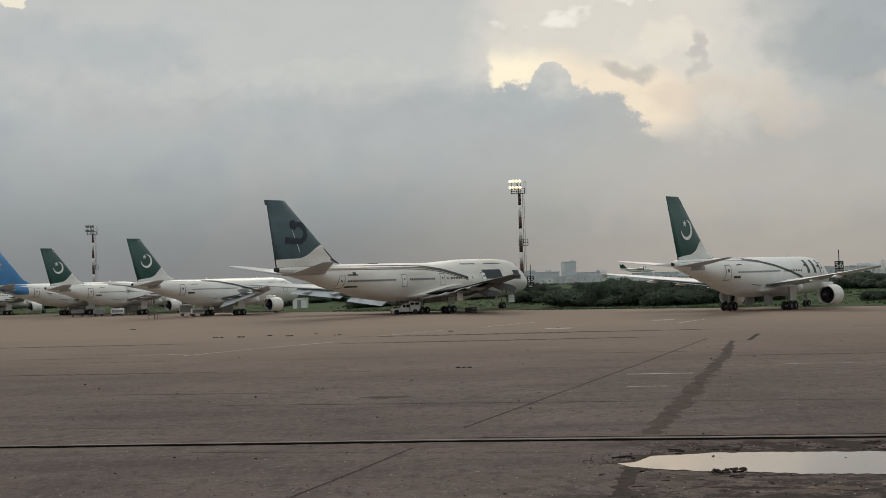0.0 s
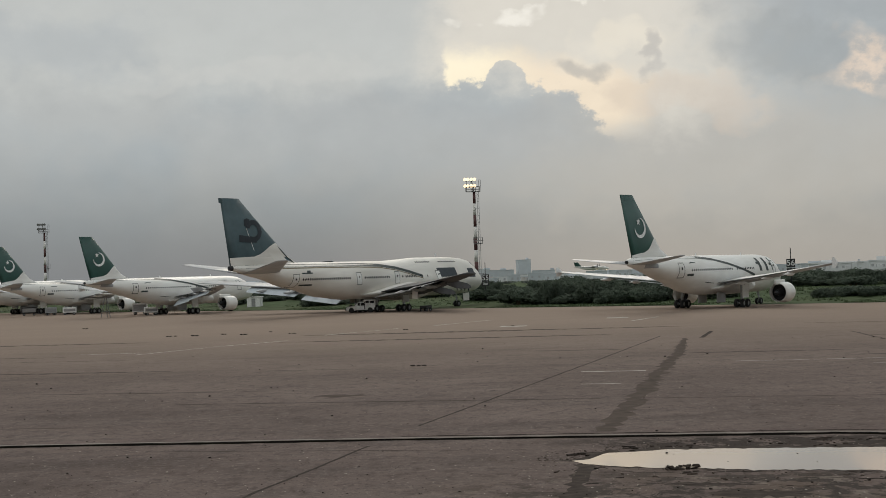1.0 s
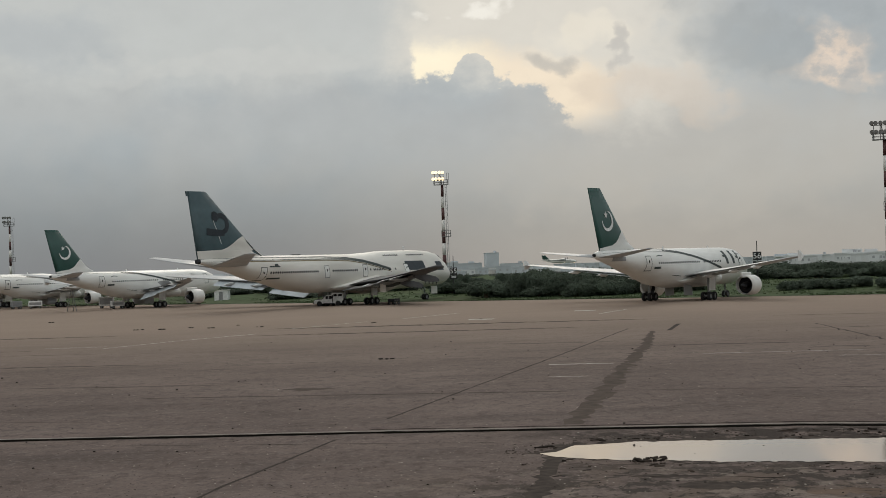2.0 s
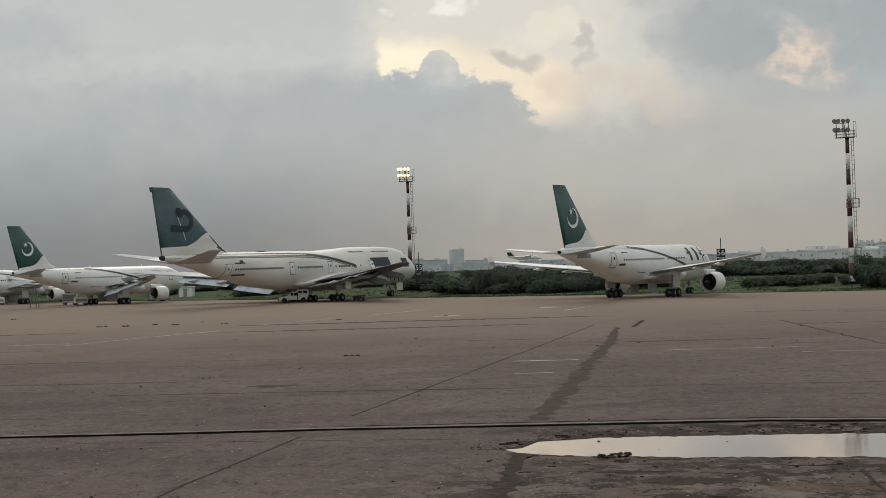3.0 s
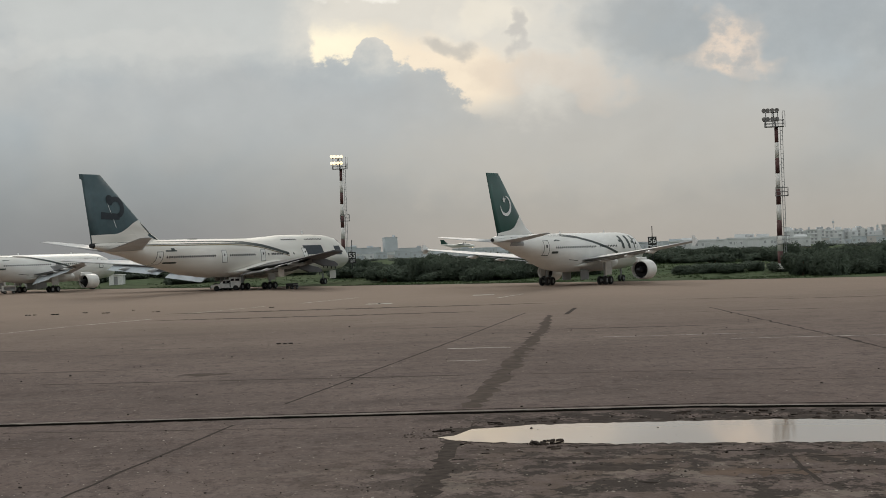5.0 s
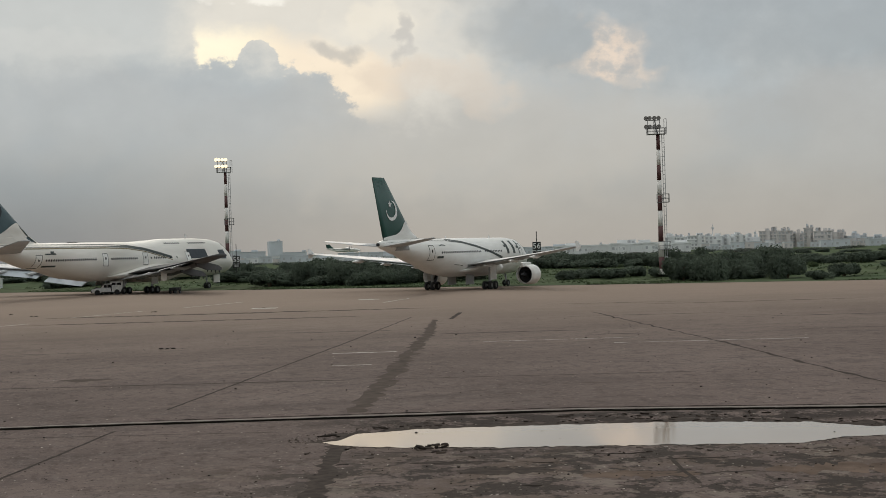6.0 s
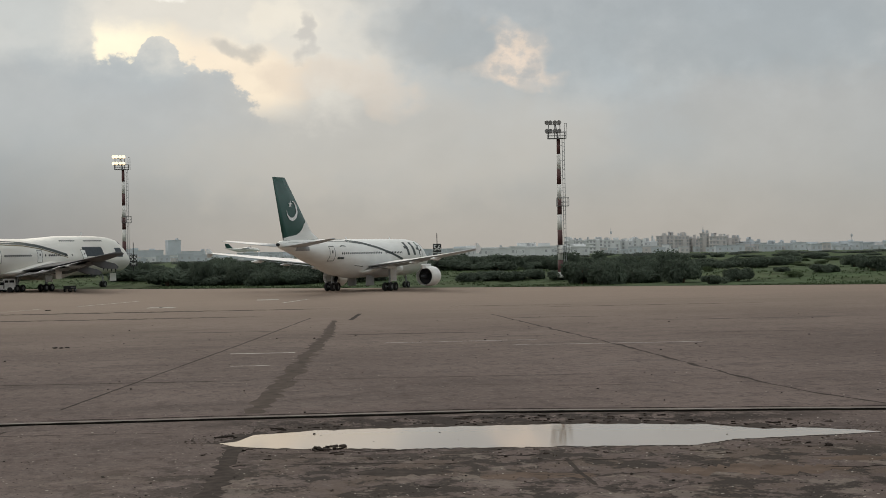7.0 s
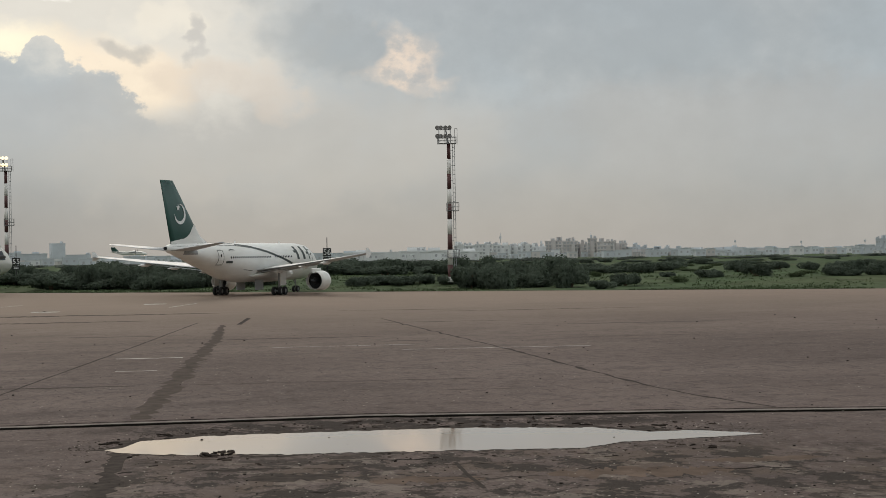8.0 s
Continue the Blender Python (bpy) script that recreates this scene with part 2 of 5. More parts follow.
_t.links.new(_b.outputs[0], _p.inputs["Normal"])


def apron_material():
    """Old concrete and asphalt: aggregate grain, long streaks along the slabs, tyre and oil stains, a paler sandy tone
    with distance.
    """
    m = bpy.data.materials.new("apron_concrete")
    m.use_nodes = True
    t = m.node_tree
    p = t.nodes["Principled BSDF"]
    co = t.nodes.new("ShaderNodeTexCoord")

    def tex(sc, det, rough=0.55, stretch=(1, 1, 1)):
        mp = t.nodes.new("ShaderNodeMapping")
        mp.inputs["Scale"].default_value = stretch
        t.links.new(co.outputs["Object"], mp.inputs[0])
        n = t.nodes.new("ShaderNodeTexNoise")
        n.inputs["Scale"].default_value, n.inputs["Detail"].default_value, n.inputs["Roughness"].default_value = sc, det, rough
        t.links.new(mp.outputs[0], n.inputs["Vector"])
        return n.outputs["Fac"]

    def span(x, lo, hi, top=1.0):
        n = t.nodes.new("ShaderNodeMapRange")
        n.interpolation_type = "SMOOTHSTEP"
        t.links.new(x, n.inputs[0])
        n.inputs[1].default_value, n.inputs[2].default_value, n.inputs[4].default_value = lo, hi, top
        return n.outputs[0]

    def mix(fac, a, b):
        n = t.nodes.new("ShaderNodeMix")
        n.data_type = "RGBA"
        for s, val in ((n.inputs[0], fac), (n.inputs[6], a), (n.inputs[7], b)):
            if isinstance(val, tuple):
                s.default_value = (*val, 1)
            else:
                t.links.new(val, s)
        return n.outputs[2]

    c = mix(span(tex(0.05, 4), 0.35, 0.65), (0.116, 0.087, 0.077), (0.159, 0.121, 0.107))
    c = mix(span(tex(0.35, 6, 0.68, (0.9, 0.9, 1)), 0.48, 0.70, 0.55), c, (0.071, 0.056, 0.051))
    c = mix(span(tex(0.12, 7, 0.66, (0.35, 1.2, 1)), 0.53, 0.68, 0.6), c, (0.068, 0.053, 0.048))
    c = mix(span(tex(0.9, 6, 0.72, (1.0, 0.7, 1)), 0.55, 0.70, 0.5), c, (0.180, 0.148, 0.136))
    c = mix(span(tex(0.22, 8, 0.68, (0.4, 1.0, 1)), 0.54, 0.70, 0.45), c, (0.194, 0.154, 0.138))
    c = mix(span(tex(0.6, 8, 0.70, (0.8, 0.8, 1)), 0.55, 0.70, 0.5), c, (0.063, 0.048, 0.044))
    c = mix(span(tex(4.5, 5, 0.75, (1.0, 0.6, 1)), 0.52, 0.66, 0.5), c, (0.223, 0.179, 0.162))
    c = mix(span(tex(1.7, 7, 0.74, (1.0, 0.6, 1)), 0.50, 0.64, 0.6), c, (0.061, 0.046, 0.041))
    c = mix(span(tex(8, 4, 0.72, (1.0, 0.5, 1)), 0.54, 0.67, 0.6), c, (0.040, 0.034, 0.032))
    sx = t.nodes.new("ShaderNodeSeparateXYZ")
    t.links.new(co.outputs["Object"], sx.inputs[0])
    # broken, damp old asphalt beside the puddle, in ragged streaks along the slabs
    turn = t.nodes.new("ShaderNodeMapping")
    turn.inputs["Location"].default_value = (-14.5, -33.0, 0)
    ell = t.nodes.new("ShaderNodeMapping")
    ell.vector_type = "TEXTURE"
    ell.inputs["Rotation"].default_value = (0, 0, radians(-16))
    ell.inputs["Scale"].default_value = (15.0, 6.5, 1)
    t.links.new(co.outputs["Object"], turn.inputs[0])
    t.links.new(turn.outputs[0], ell.inputs[0])
    ln = t.nodes.new("ShaderNodeVectorMath")
    ln.operation = "LENGTH"
    t.links.new(ell.outputs[0], ln.inputs[0])
    near_m = span(ln.outputs["Value"], 1.25, 0.55)

    def both(a, b):
        n = t.nodes.new("ShaderNodeMath")
        n.operation = "MULTIPLY"
        t.links.new(a, n.inputs[0])
        t.links.new(b, n.inputs[1])
        return n.outputs[0]

    turn2 = t.nodes.new("ShaderNodeMapping")
    turn2.inputs["Location"].default_value = (-15.5, -44.9, 0)
    ell2 = t.nodes.new("ShaderNodeMapping")
    ell2.vector_type = "TEXTURE"
    ell2.inputs["Rotation"].default_value = (0, 0, radians(-16))
    ell2.inputs["Scale"].default_value = (11.5, 2.1, 1)
    t.links.new(co.outputs["Object"], turn2.inputs[0])
    t.links.new(turn2.outputs[0], ell2.inputs[0])
    ln2 = t.nodes.new("ShaderNodeVectorMath")
    ln2.operation = "LENGTH"
    t.links.new(ell2.outputs[0], ln2.inputs[0])
    rim_m = span(ln2.outputs["Value"], 1.2, 0.6)
    c = mix(both(rim_m, span(tex(1.0, 9, 0.75, (0.9, 0.6, 1)), 0.44, 0.50, 0.95)), c, (0.034, 0.026, 0.022))
    c = mix(both(near_m, span(tex(0.45, 7, 0.66, (0.8, 0.8, 1)), 0.46, 0.60, 0.7)), c, (0.105, 0.078, 0.061))
    c = mix(both(near_m, span(tex(0.75, 9, 0.76, (0.9, 0.75, 1)), 0.495, 0.53, 0.92)), c, (0.040, 0.032, 0.027))
    c = mix(both(near_m, span(tex(0.6, 9, 0.74, (0.9, 0.7, 1)), 0.55, 0.585, 0.6)), c, (0.205, 0.168, 0.142))
    # paler sandy tone, ramped along y from 55 to 190 m
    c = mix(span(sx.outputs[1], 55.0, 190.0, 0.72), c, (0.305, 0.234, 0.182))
    t.links.new(c, p.inputs["Base Color"])
    p.inputs["Roughness"].default_value = 0.85
    p.inputs["Specular IOR Level"].default_value = 0.06
    b = t.nodes.new("ShaderNodeBump")
    b.inputs["Strength"].default_value, b.inputs["Distance"].default_value = 0.6, 0.05
    t.links.new(tex(5, 6, 0.7), b.inputs["Height"])
    t.links.new(b.outputs[0], p.inputs["Normal"])
    return m


M_apron = apron_material()
M_grass = material("rough_grass", (0.068, 0.092, 0.049), 0.95, 0, 0.3, 0.25, bump=0.4, dirt=(0.15, 0.125, 0.08), dirt_amt=0.3, dirt_scale=0.03, spec=0.03)
M_tuft = material("grass_blades", (0.076, 0.102, 0.052), 0.9, 0, 0.2, 0.3, spec=0.05)


def leaf_material(name, color):
    m = material(name, color, 0.8, 0, 0.35, 0.8, rand=0.5)
    t = m.node_tree
    geo = t.nodes.new("ShaderNodeNewGeometry")
    mx = t.nodes.new("ShaderNodeMix")
    mx.data_type = "RGBA"
    mx.blend_type = "MULTIPLY"
    mr = t.nodes.new("ShaderNodeMapRange")
    mr.inputs[3].default_value, mr.inputs[4].default_value = 0.82, 1.16
    t.links.new(geo.outputs["Random Per Island"], mr.inputs[0])
    p = t.nodes["Principled BSDF"]
    src = p.inputs["Base Color"].links[0].from_socket
    mx.inputs[0].default_value = 1.0
    t.links.new(src, mx.inputs[6])
    cb = t.nodes.new("ShaderNodeCombineColor")
    for s in cb.inputs:
        t.links.new(mr.outputs[0], s)
    t.links.new(cb.outputs[0], mx.inputs[7])
    t.links.new(mx.outputs[2], p.inputs["Base Color"])
    p.inputs["Specular IOR Level"].default_value = 0.05
    # thin leaves let light through
    tr = t.nodes.new("ShaderNodeBsdfTranslucent")
    t.links.new(mx.outputs[2], tr.inputs[0])
    ms_ = t.nodes.new("ShaderNodeMixShader")
    ms_.inputs[0].default_value = 0.4
    t.links.new(p.outputs[0], ms_.inputs[1])
    t.links.new(tr.outputs[0], ms_.inputs[2])
    t.links.new(ms_.outputs[0], t.nodes["Material Output"].inputs[0])
    return m


# shrub leaf colour is lifted and greyed a little to include haze
M_leaf = leaf_material("shrub_leaves", (0.118, 0.145, 0.110))
M_leaf2 = leaf_material("pale_shrub_leaves", (0.100, 0.130, 0.068))
# distance haze is mixed into this paler, greyer leaf colour
M_leaf3 = leaf_material("hazed_tree_leaves", (0.150, 0.172, 0.146))


# ---------------- helpers ----------------
def mesh_of(bm, name, mat, smooth=False):
    me = bpy.data.meshes.new(name)
    bmesh.ops.recalc_face_normals(bm, faces=bm.faces)
    if smooth:
        for f in bm.faces:
            f.smooth = True
    bm.to_mesh(me)
    bm.free()
    me.materials.append(mat)
    return me


def part(name, bm, mat, parent=None, label="", smooth=False, m=None):
    ob = new(name, mesh_of(bm, name, mat, smooth))
    if parent is not None:
        ob.parent = parent
    if m is not None:
        ob.matrix_local = m
    if label:
        ob["label"] = label
    return ob


def shared(name, me, parent, m):
    ob = new(name, me)
    ob.parent = parent
    ob.matrix_local = m
    return ob


def thing(name, m, label, category, group="", kind=""):
    ob = new(name)
    ob.empty_display_size = 0.3
    ob.matrix_world = m
    return tagged(ob, label, category, group, kind)


def add_box(bm, lo, hi, bevel=0.0):
    r = bmesh.ops.create_cube(bm, size=1.0)
    for v in r["verts"]:
        v.co = Vector([lo[i] + (v.co[i] + 0.5) * (hi[i] - lo[i]) for i in range(3)])
    if bevel:
        es = {e for v in r["verts"] for e in v.link_edges}
        bmesh.ops.bevel(bm, geom=list(es), offset=bevel, segments=2, affect="EDGES", profile=0.5)
    return bm


def box(lo, hi, bevel=0.0):
    return add_box(bmesh.new(), lo, hi, bevel)


def add_rod(bm, a, b, r0, r1=None, n=10, caps=True):
    a, b = Vector(a), Vector(b)
    r1 = r0 if r1 is None else r1
    d = b - a
    q = d.to_track_quat("Z", "Y").to_matrix()
    rings = []
    for c, r in ((a, r0), (b, r1)):
        rings.append([bm.verts.new(c + q @ Vector((r * math.cos(2 * math.pi * i / n), r * math.sin(2 * math.pi * i / n), 0))) for i in range(n)])
    for i in range(n):
        bm.faces.new((rings[0][i], rings[0][(i + 1) % n], rings[1][(i + 1) % n], rings[1][i]))
    if caps:
        bm.faces.new(rings[0][::-1])
        bm.faces.new(rings[1])
    return bm


def rod(a, b, r0, r1=None, n=10):
    return add_rod(bmesh.new(), a, b, r0, r1, n)


def loft(bm, rings, closed=True, cap=True):
    vs = [[bm.verts.new(p) for p in ring] for ring in rings]
    n = len(vs[0])
    for a, b in zip(vs, vs[1:]):
        for i in range(n if closed else n - 1):
            j = (i + 1) % n
            try:
                bm.faces.new((a[i], a[j], b[j], b[i]))
            except ValueError:
                pass
    if cap and closed:
        bm.faces.new(vs[0][::-1])
        bm.faces.new(vs[-1])
    return bm


def lerp_table(table, x):
    for (x0, y0), (x1, y1) in zip(table, table[1:]):
        if x <= x1:
            k = max(0.0, min(1.0, (x - x0) / (x1 - x0)))
            k = k * k * (3 - 2 * k) * 0.5 + k * 0.5
            return y0 + (y1 - y0) * k
    return table[-1][1]


# ---------------- aircraft ----------------
class Body:
    """Fuselage skin: stations run aft from the nose."""

    def __init__(self, length, top, bottom, half, mid, pear=None):
        self.length, self.top, self.bottom, self.half, self.mid, self.pear = length, top, bottom, half, mid, pear or [(0, 0), (length, 0)]

    def at(self, s, th):
        """th: 0 at the crown, 90 to starboard, 180 at the keel, 270 to port."""
        zt, zb, w, zm = (lerp_table(t, s) for t in (self.top, self.bottom, self.half, self.mid))
        c, sn = math.cos(radians(th)), math.sin(radians(th))
        k = 1 - lerp_table(self.pear, s) * max(0.0, c) ** 0.8 * (0.35 if c > 0 else 0)
        return Vector((-s, -w * sn * k, zm + (zt - zm if c > 0 else zm - zb) * c))

    def side(self, s, z, sgn=-1, off=0.02):
        zt, zb, zm = (lerp_table(t, s) for t in (self.top, self.bottom, self.mid))
        c = (z - zm) / ((zt - zm) if z > zm else (zm - zb))
        th = math.degrees(math.acos(max(-1, min(1, c))))
        a, b, d = self.at(s, th), self.at(s, th + 1), self.at(s + 0.2, th)
        n = (b - a).cross(d - a)
        n = n.normalized()
        if n.y > 0:
            n = -n
        p = a + n * off
        if sgn > 0:
            p.y, n.y = -p.y, -n.y
        return p, n

    def mesh(self, n_th=36):
        bm = bmesh.new()
        st = sorted({*[self.length * i / 60 for i in range(61)], 0.15, 0.4, 0.8, 1.5, 2.2, 3.0, self.length - 0.4})
        st[0] = 0.02
        loft(bm, [[self.at(s, 360 * i / n_th) for i in range(n_th)] for s in st])
        return bm

    def ribbon(self, path, width, sgn=-1, off=0.02):
        """A painted band that follows (station, height) points over the skin."""
        bm = bmesh.new()
        pts = []
        for (s0, z0), (s1, z1) in zip(path, path[1:]):
            n = max(2, int(abs(s1 - s0) / 0.8))
            for i in range(n):
                k = i / n
                pts.append((s0 + (s1 - s0) * k, z0 + (z1 - z0) * k))
        pts.append(path[-1])
        rows = []
        for i, (s, z) in enumerate(pts):
            a, b = pts[max(0, i - 1)], pts[min(len(pts) - 1, i + 1)]
            ds, dz = b[0] - a[0], b[1] - a[1]
            l = math.hypot(ds, dz)
            ns, nz = -dz / l, ds / l
            rows.append([self.side(s + ns * width / 2, z + nz * width / 2, sgn, off)[0], self.side(s - ns * width / 2, z - nz * width / 2, sgn, off)[0]])
        loft(bm, rows, closed=False, cap=False)
        return bm

    def patch(self, s0, s1, z0, z1, sgn=-1, off=0.025, ns=3, nz=3):
        bm = bmesh.new()
        rows = [[self.side(s0 + (s1 - s0) * i / ns, z0 + (z1 - z0) * j / nz, sgn, off)[0] for j in range(nz + 1)] for i in range(ns + 1)]
        return loft(bm, rows, closed=False, cap=False)


FOIL = [(0, 0), (0.04, 0.42), (0.15, 0.78), (0.35, 1.0), (0.6, 0.72), (0.85, 0.28), (1, 0.03), (0.85, -0.16), (0.6, -0.4), (0.35, -0.55), (0.15, -0.5), (0.04, -0.3)]


def wing_mesh(stations, sgn, thick=0.115):
    """stations: (span y, leading edge station, chord, z). sgn: +1 port, -1 starboard."""
    bm = bmesh.new()
    rings = []
    for y, s, c, z in stations:
        rings.append([Vector((-(s + u * c), sgn * y, z + v * thick * 0.55 * c)) for u, v in FOIL])
    return loft(bm, rings)


def flap_mesh(stations, sgn, droop, thick=0.1):
    """A lowered flap: (span y, leading edge station, chord, z), turned down about its leading edge."""
    c_, s_ = math.cos(radians(droop)), math.sin(radians(droop))
    rings = []
    for y, s, c, z in stations:
        rings.append([Vector((-(s + u * c * c_ + v * thick * 0.5 * c * s_), sgn * y, z - u * c * s_ + v * thick * 0.5 * c * c_)) for u, v in FOIL])
    return loft(bmesh.new(), rings)


def fin_mesh(rows, thick=0.09):
    """rows: (z, leading edge station, trailing edge station)."""
    bm = bmesh.new()
    rings = []
    for z, s0, s1 in rows:
        c = s1 - s0
        up = [(u, v) for u, v in FOIL if v >= 0]
        prof = [(u, v * 0.5) for u, v in up] + [(u, -v * 0.5) for u, v in reversed(up[1:-1])]
        rings.append([Vector((-(s0 + u * c), v * thick * c, z)) for u, v in prof])
    return loft(bm, rings)


def fin_half(rows, thick, s, z):
    for (z0, a0, b0), (z1, a1, b1) in zip(rows, rows[1:]):
        if z0 <= z <= z1:
            k = (z - z0) / (z1 - z0)
            a, b = a0 + (a1 - a0) * k, b0 + (b1 - b0) * k
            u = max(0, min(1, (s - a) / (b - a)))
            up = [(p, v) for p, v in FOIL if v >= 0]
            for (u0, v0), (u1, v1) in zip(up, up[1:]):
                if u <= u1:
                    return (v0 + (v1 - v0) * (u - u0) / (u1 - u0)) * 0.5 * thick * (b - a)
    return 0.0


def fin_decal(rows, thick, outline_rows, sgn, off=0.07):
    """A painted area on the fin, from rows of (z, first station, last station)."""
    bm = bmesh.new()
    rr = []
    for z, s0, s1 in outline_rows:
        rr.append([Vector((-(s0 + (s1 - s0) * i / 6), sgn * (fin_half(rows, thick, s0 + (s1 - s0) * i / 6, z) + off), z)) for i in range(7)])
    return loft(bm, rr, closed=False, cap=False)


def flat_decal(rows, thick, pts_pairs, sgn, off=0.06):
    """A painted band on the fin between pairs of (station, z) points."""
    bm = bmesh.new()
    rr = [[Vector((-s, sgn * (fin_half(rows, thick, s, z) + off), z)) for s, z in pair] for pair in pts_pairs]
    return loft(bm, rr, closed=False, cap=False)


def crescent(cs, cz, r, open_deg):
    pairs = []
    for i in range(25):
        a = radians(open_deg + 38 + (360 - 76) * i / 24)
        w = r * 0.36 * math.sin(math.pi * i / 24) ** 0.8
        pairs.append([(cs + r * math.cos(a), cz + r * math.sin(a)), (cs + (r - w) * math.cos(a), cz + (r - w) * math.sin(a))])
    return pairs


def star_rows(cs, cz, r):
    pts = []
    for i in range(11):
        a = radians(90 + 36 * i)
        q = r if i % 2 == 0 else r * 0.42
        pts.append([(cs + q * math.cos(a), cz + q * math.sin(a)), (cs, cz)])
    return pts


def wheel_parts(parent, c, r, w):
    tyre = bmesh.new()
    prof = [(0.55, -0.5), (0.9, -0.5), (1.0, -0.25), (1.0, 0.25), (0.9, 0.5), (0.55, 0.5)]
    rings = []
    for i in range(20):
        a = 2 * math.pi * i / 20
        rings.append([Vector((c[0] + r * p * math.cos(a), c[1] + w * q, c[2] + r * p * math.sin(a))) for p, q in prof])
    rings.append(rings[0])
    loft(tyre, rings, closed=True, cap=False)
    bmesh.ops.remove_doubles(tyre, verts=tyre.verts, dist=1e-4)
    t = part("wheel", tyre, M_tyre, parent, "black rubber tyre", True)
    part("hub", rod((c[0], c[1] - w * 0.3, c[2]), (c[0], c[1] + w * 0.3, c[2]), r * 0.56, n=14), M_hub, t, "grey metal wheel hub")


def bogie(parent, s, y, ztop, r, w, gap, base, door=True):
    """Main gear leg with a four-wheel truck."""
    leg = part("main_gear_leg", rod((-s, y, r), (-s + 0.1, y, ztop), 0.2, 0.26), M_strut, parent, "grey undercarriage leg")
    bm = bmesh.new()
    add_rod(bm, (-s - base / 2, y, r), (-s + base / 2, y, r), 0.14)
    for dx in (-base / 2, base / 2):
        add_rod(bm, (-s + dx, y - gap / 2, r), (-s + dx, y + gap / 2, r), 0.1)
    add_rod(bm, (-s, y, r + 0.5), (-s + 1.3, y, ztop - 0.2), 0.09)
    part("truck_beam", bm, M_strut, leg)
    for dx in (-base / 2, base / 2):
        for dy in (-gap / 2, gap / 2):
            wheel_parts(parent, (-s + dx, y + dy, r), r, w)
    if door:
        part("gear_door", box((-s - 0.9, y + math.copysign(0.55, y), ztop - 2.0), (-s + 0.9, y + math.copysign(0.62, y), ztop - 0.1), 0.03), M_white, parent, "white open gear door")


def nose_gear(parent, s, ztop, r, w):
    leg = part("nose_gear_leg", rod((-s, 0, r), (-s - 0.2, 0, ztop), 0.12, 0.16), M_strut, parent, "grey nose gear leg")
    part("drag_strut", rod((-s, 0, r + 0.6), (-s - 1.4, 0, ztop), 0.06), M_strut, leg)
    for dy in (-0.32, 0.32):
        wheel_parts(parent, (-s, dy, r), r, w)


def nacelle(parent, s0, s1, y, z, r, mat):
    """Hollow cowl with rounded lip, dark duct and a core cone."""
    bm = bmesh.new()
    L = s1 - s0
    prof = [(0.0, 0.86), (0.02, 0.93), (0.1, 1.0), (0.35, 1.02), (0.7, 1.0), (1.0, 0.92), (1.0, 0.88), (0.7, 0.88), (0.2, 0.82), (0.02, 0.82)]
    rings = []
    for i in range(28):
        a = 2 * math.pi * i / 28
        rings.append([Vector((-(s0 + u * L), y + r * q * math.cos(a), z + r * q * math.sin(a))) for u, q in prof])
    rings.append(rings[0])
    loft(bm, rings, True, False)
    bmesh.ops.remove_doubles(bm, verts=bm.verts, dist=1e-4)
    n = part("nacelle", bm, mat, parent, "white engine cowl with a dark open duct", True)
    part("duct_wall", rod((-(s0 + L * 0.62), y, z), (-(s0 + L * 0.70), y, z), r * 0.875, n=24), M_dark, n, "dark fan and duct")
    bm = bmesh.new()
    add_rod(bm, (-(s0 + L * 0.5), y, z), (-(s0 + L * 1.12), y, z - 0.05), r * 0.42, r * 0.30, 18)
    add_rod(bm, (-(s0 + L * 1.12), y, z - 0.05), (-(s0 + L * 1.3), y, z - 0.05), r * 0.24, r * 0.03, 14)
    part("core_cone", bm, M_dark, n, "dark engine core and tail cone")
    part("pylon", box((-(s0 + L * 1.25), y - 0.2, z + r * 0.75), (-(s0 + L * 0.3), y + 0.2, z + r * 0.75 + 0.75), 0.12), mat, parent, "white engine pylon")


def windows_row(parent, body, s0, s1, step, z, w, h, sides=(-1, 1), keep=1.0, seed=1):
    rnd = random.Random(seed)
    bm = bmesh.new()
    add_box(bm, (-w / 2, -h / 2, -0.01), (w / 2, h / 2, 0.012))
    bmesh.ops.bevel(bm, geom=[e for e in bm.edges if abs(e.verts[0].co.z - e.verts[1].co.z) > 0.015], offset=w * 0.3, segments=2, affect="EDGES")
    me = mesh_of(bm, "cabin_window", M_pane)
    for sgn in sides:
        s = s0
        while s <= s1:
            if rnd.random() < keep:
                p, n = body.side(s, z, sgn, 0.012)
                xa = Vector((-1, 0, 0))
                za = n
                ya = za.cross(xa).normalized()
                xa = ya.cross(za)
                shared("cabin_window", me, parent, Matrix.Translation(p) @ Matrix((xa, ya, za)).transposed().to_4x4())
            s += step


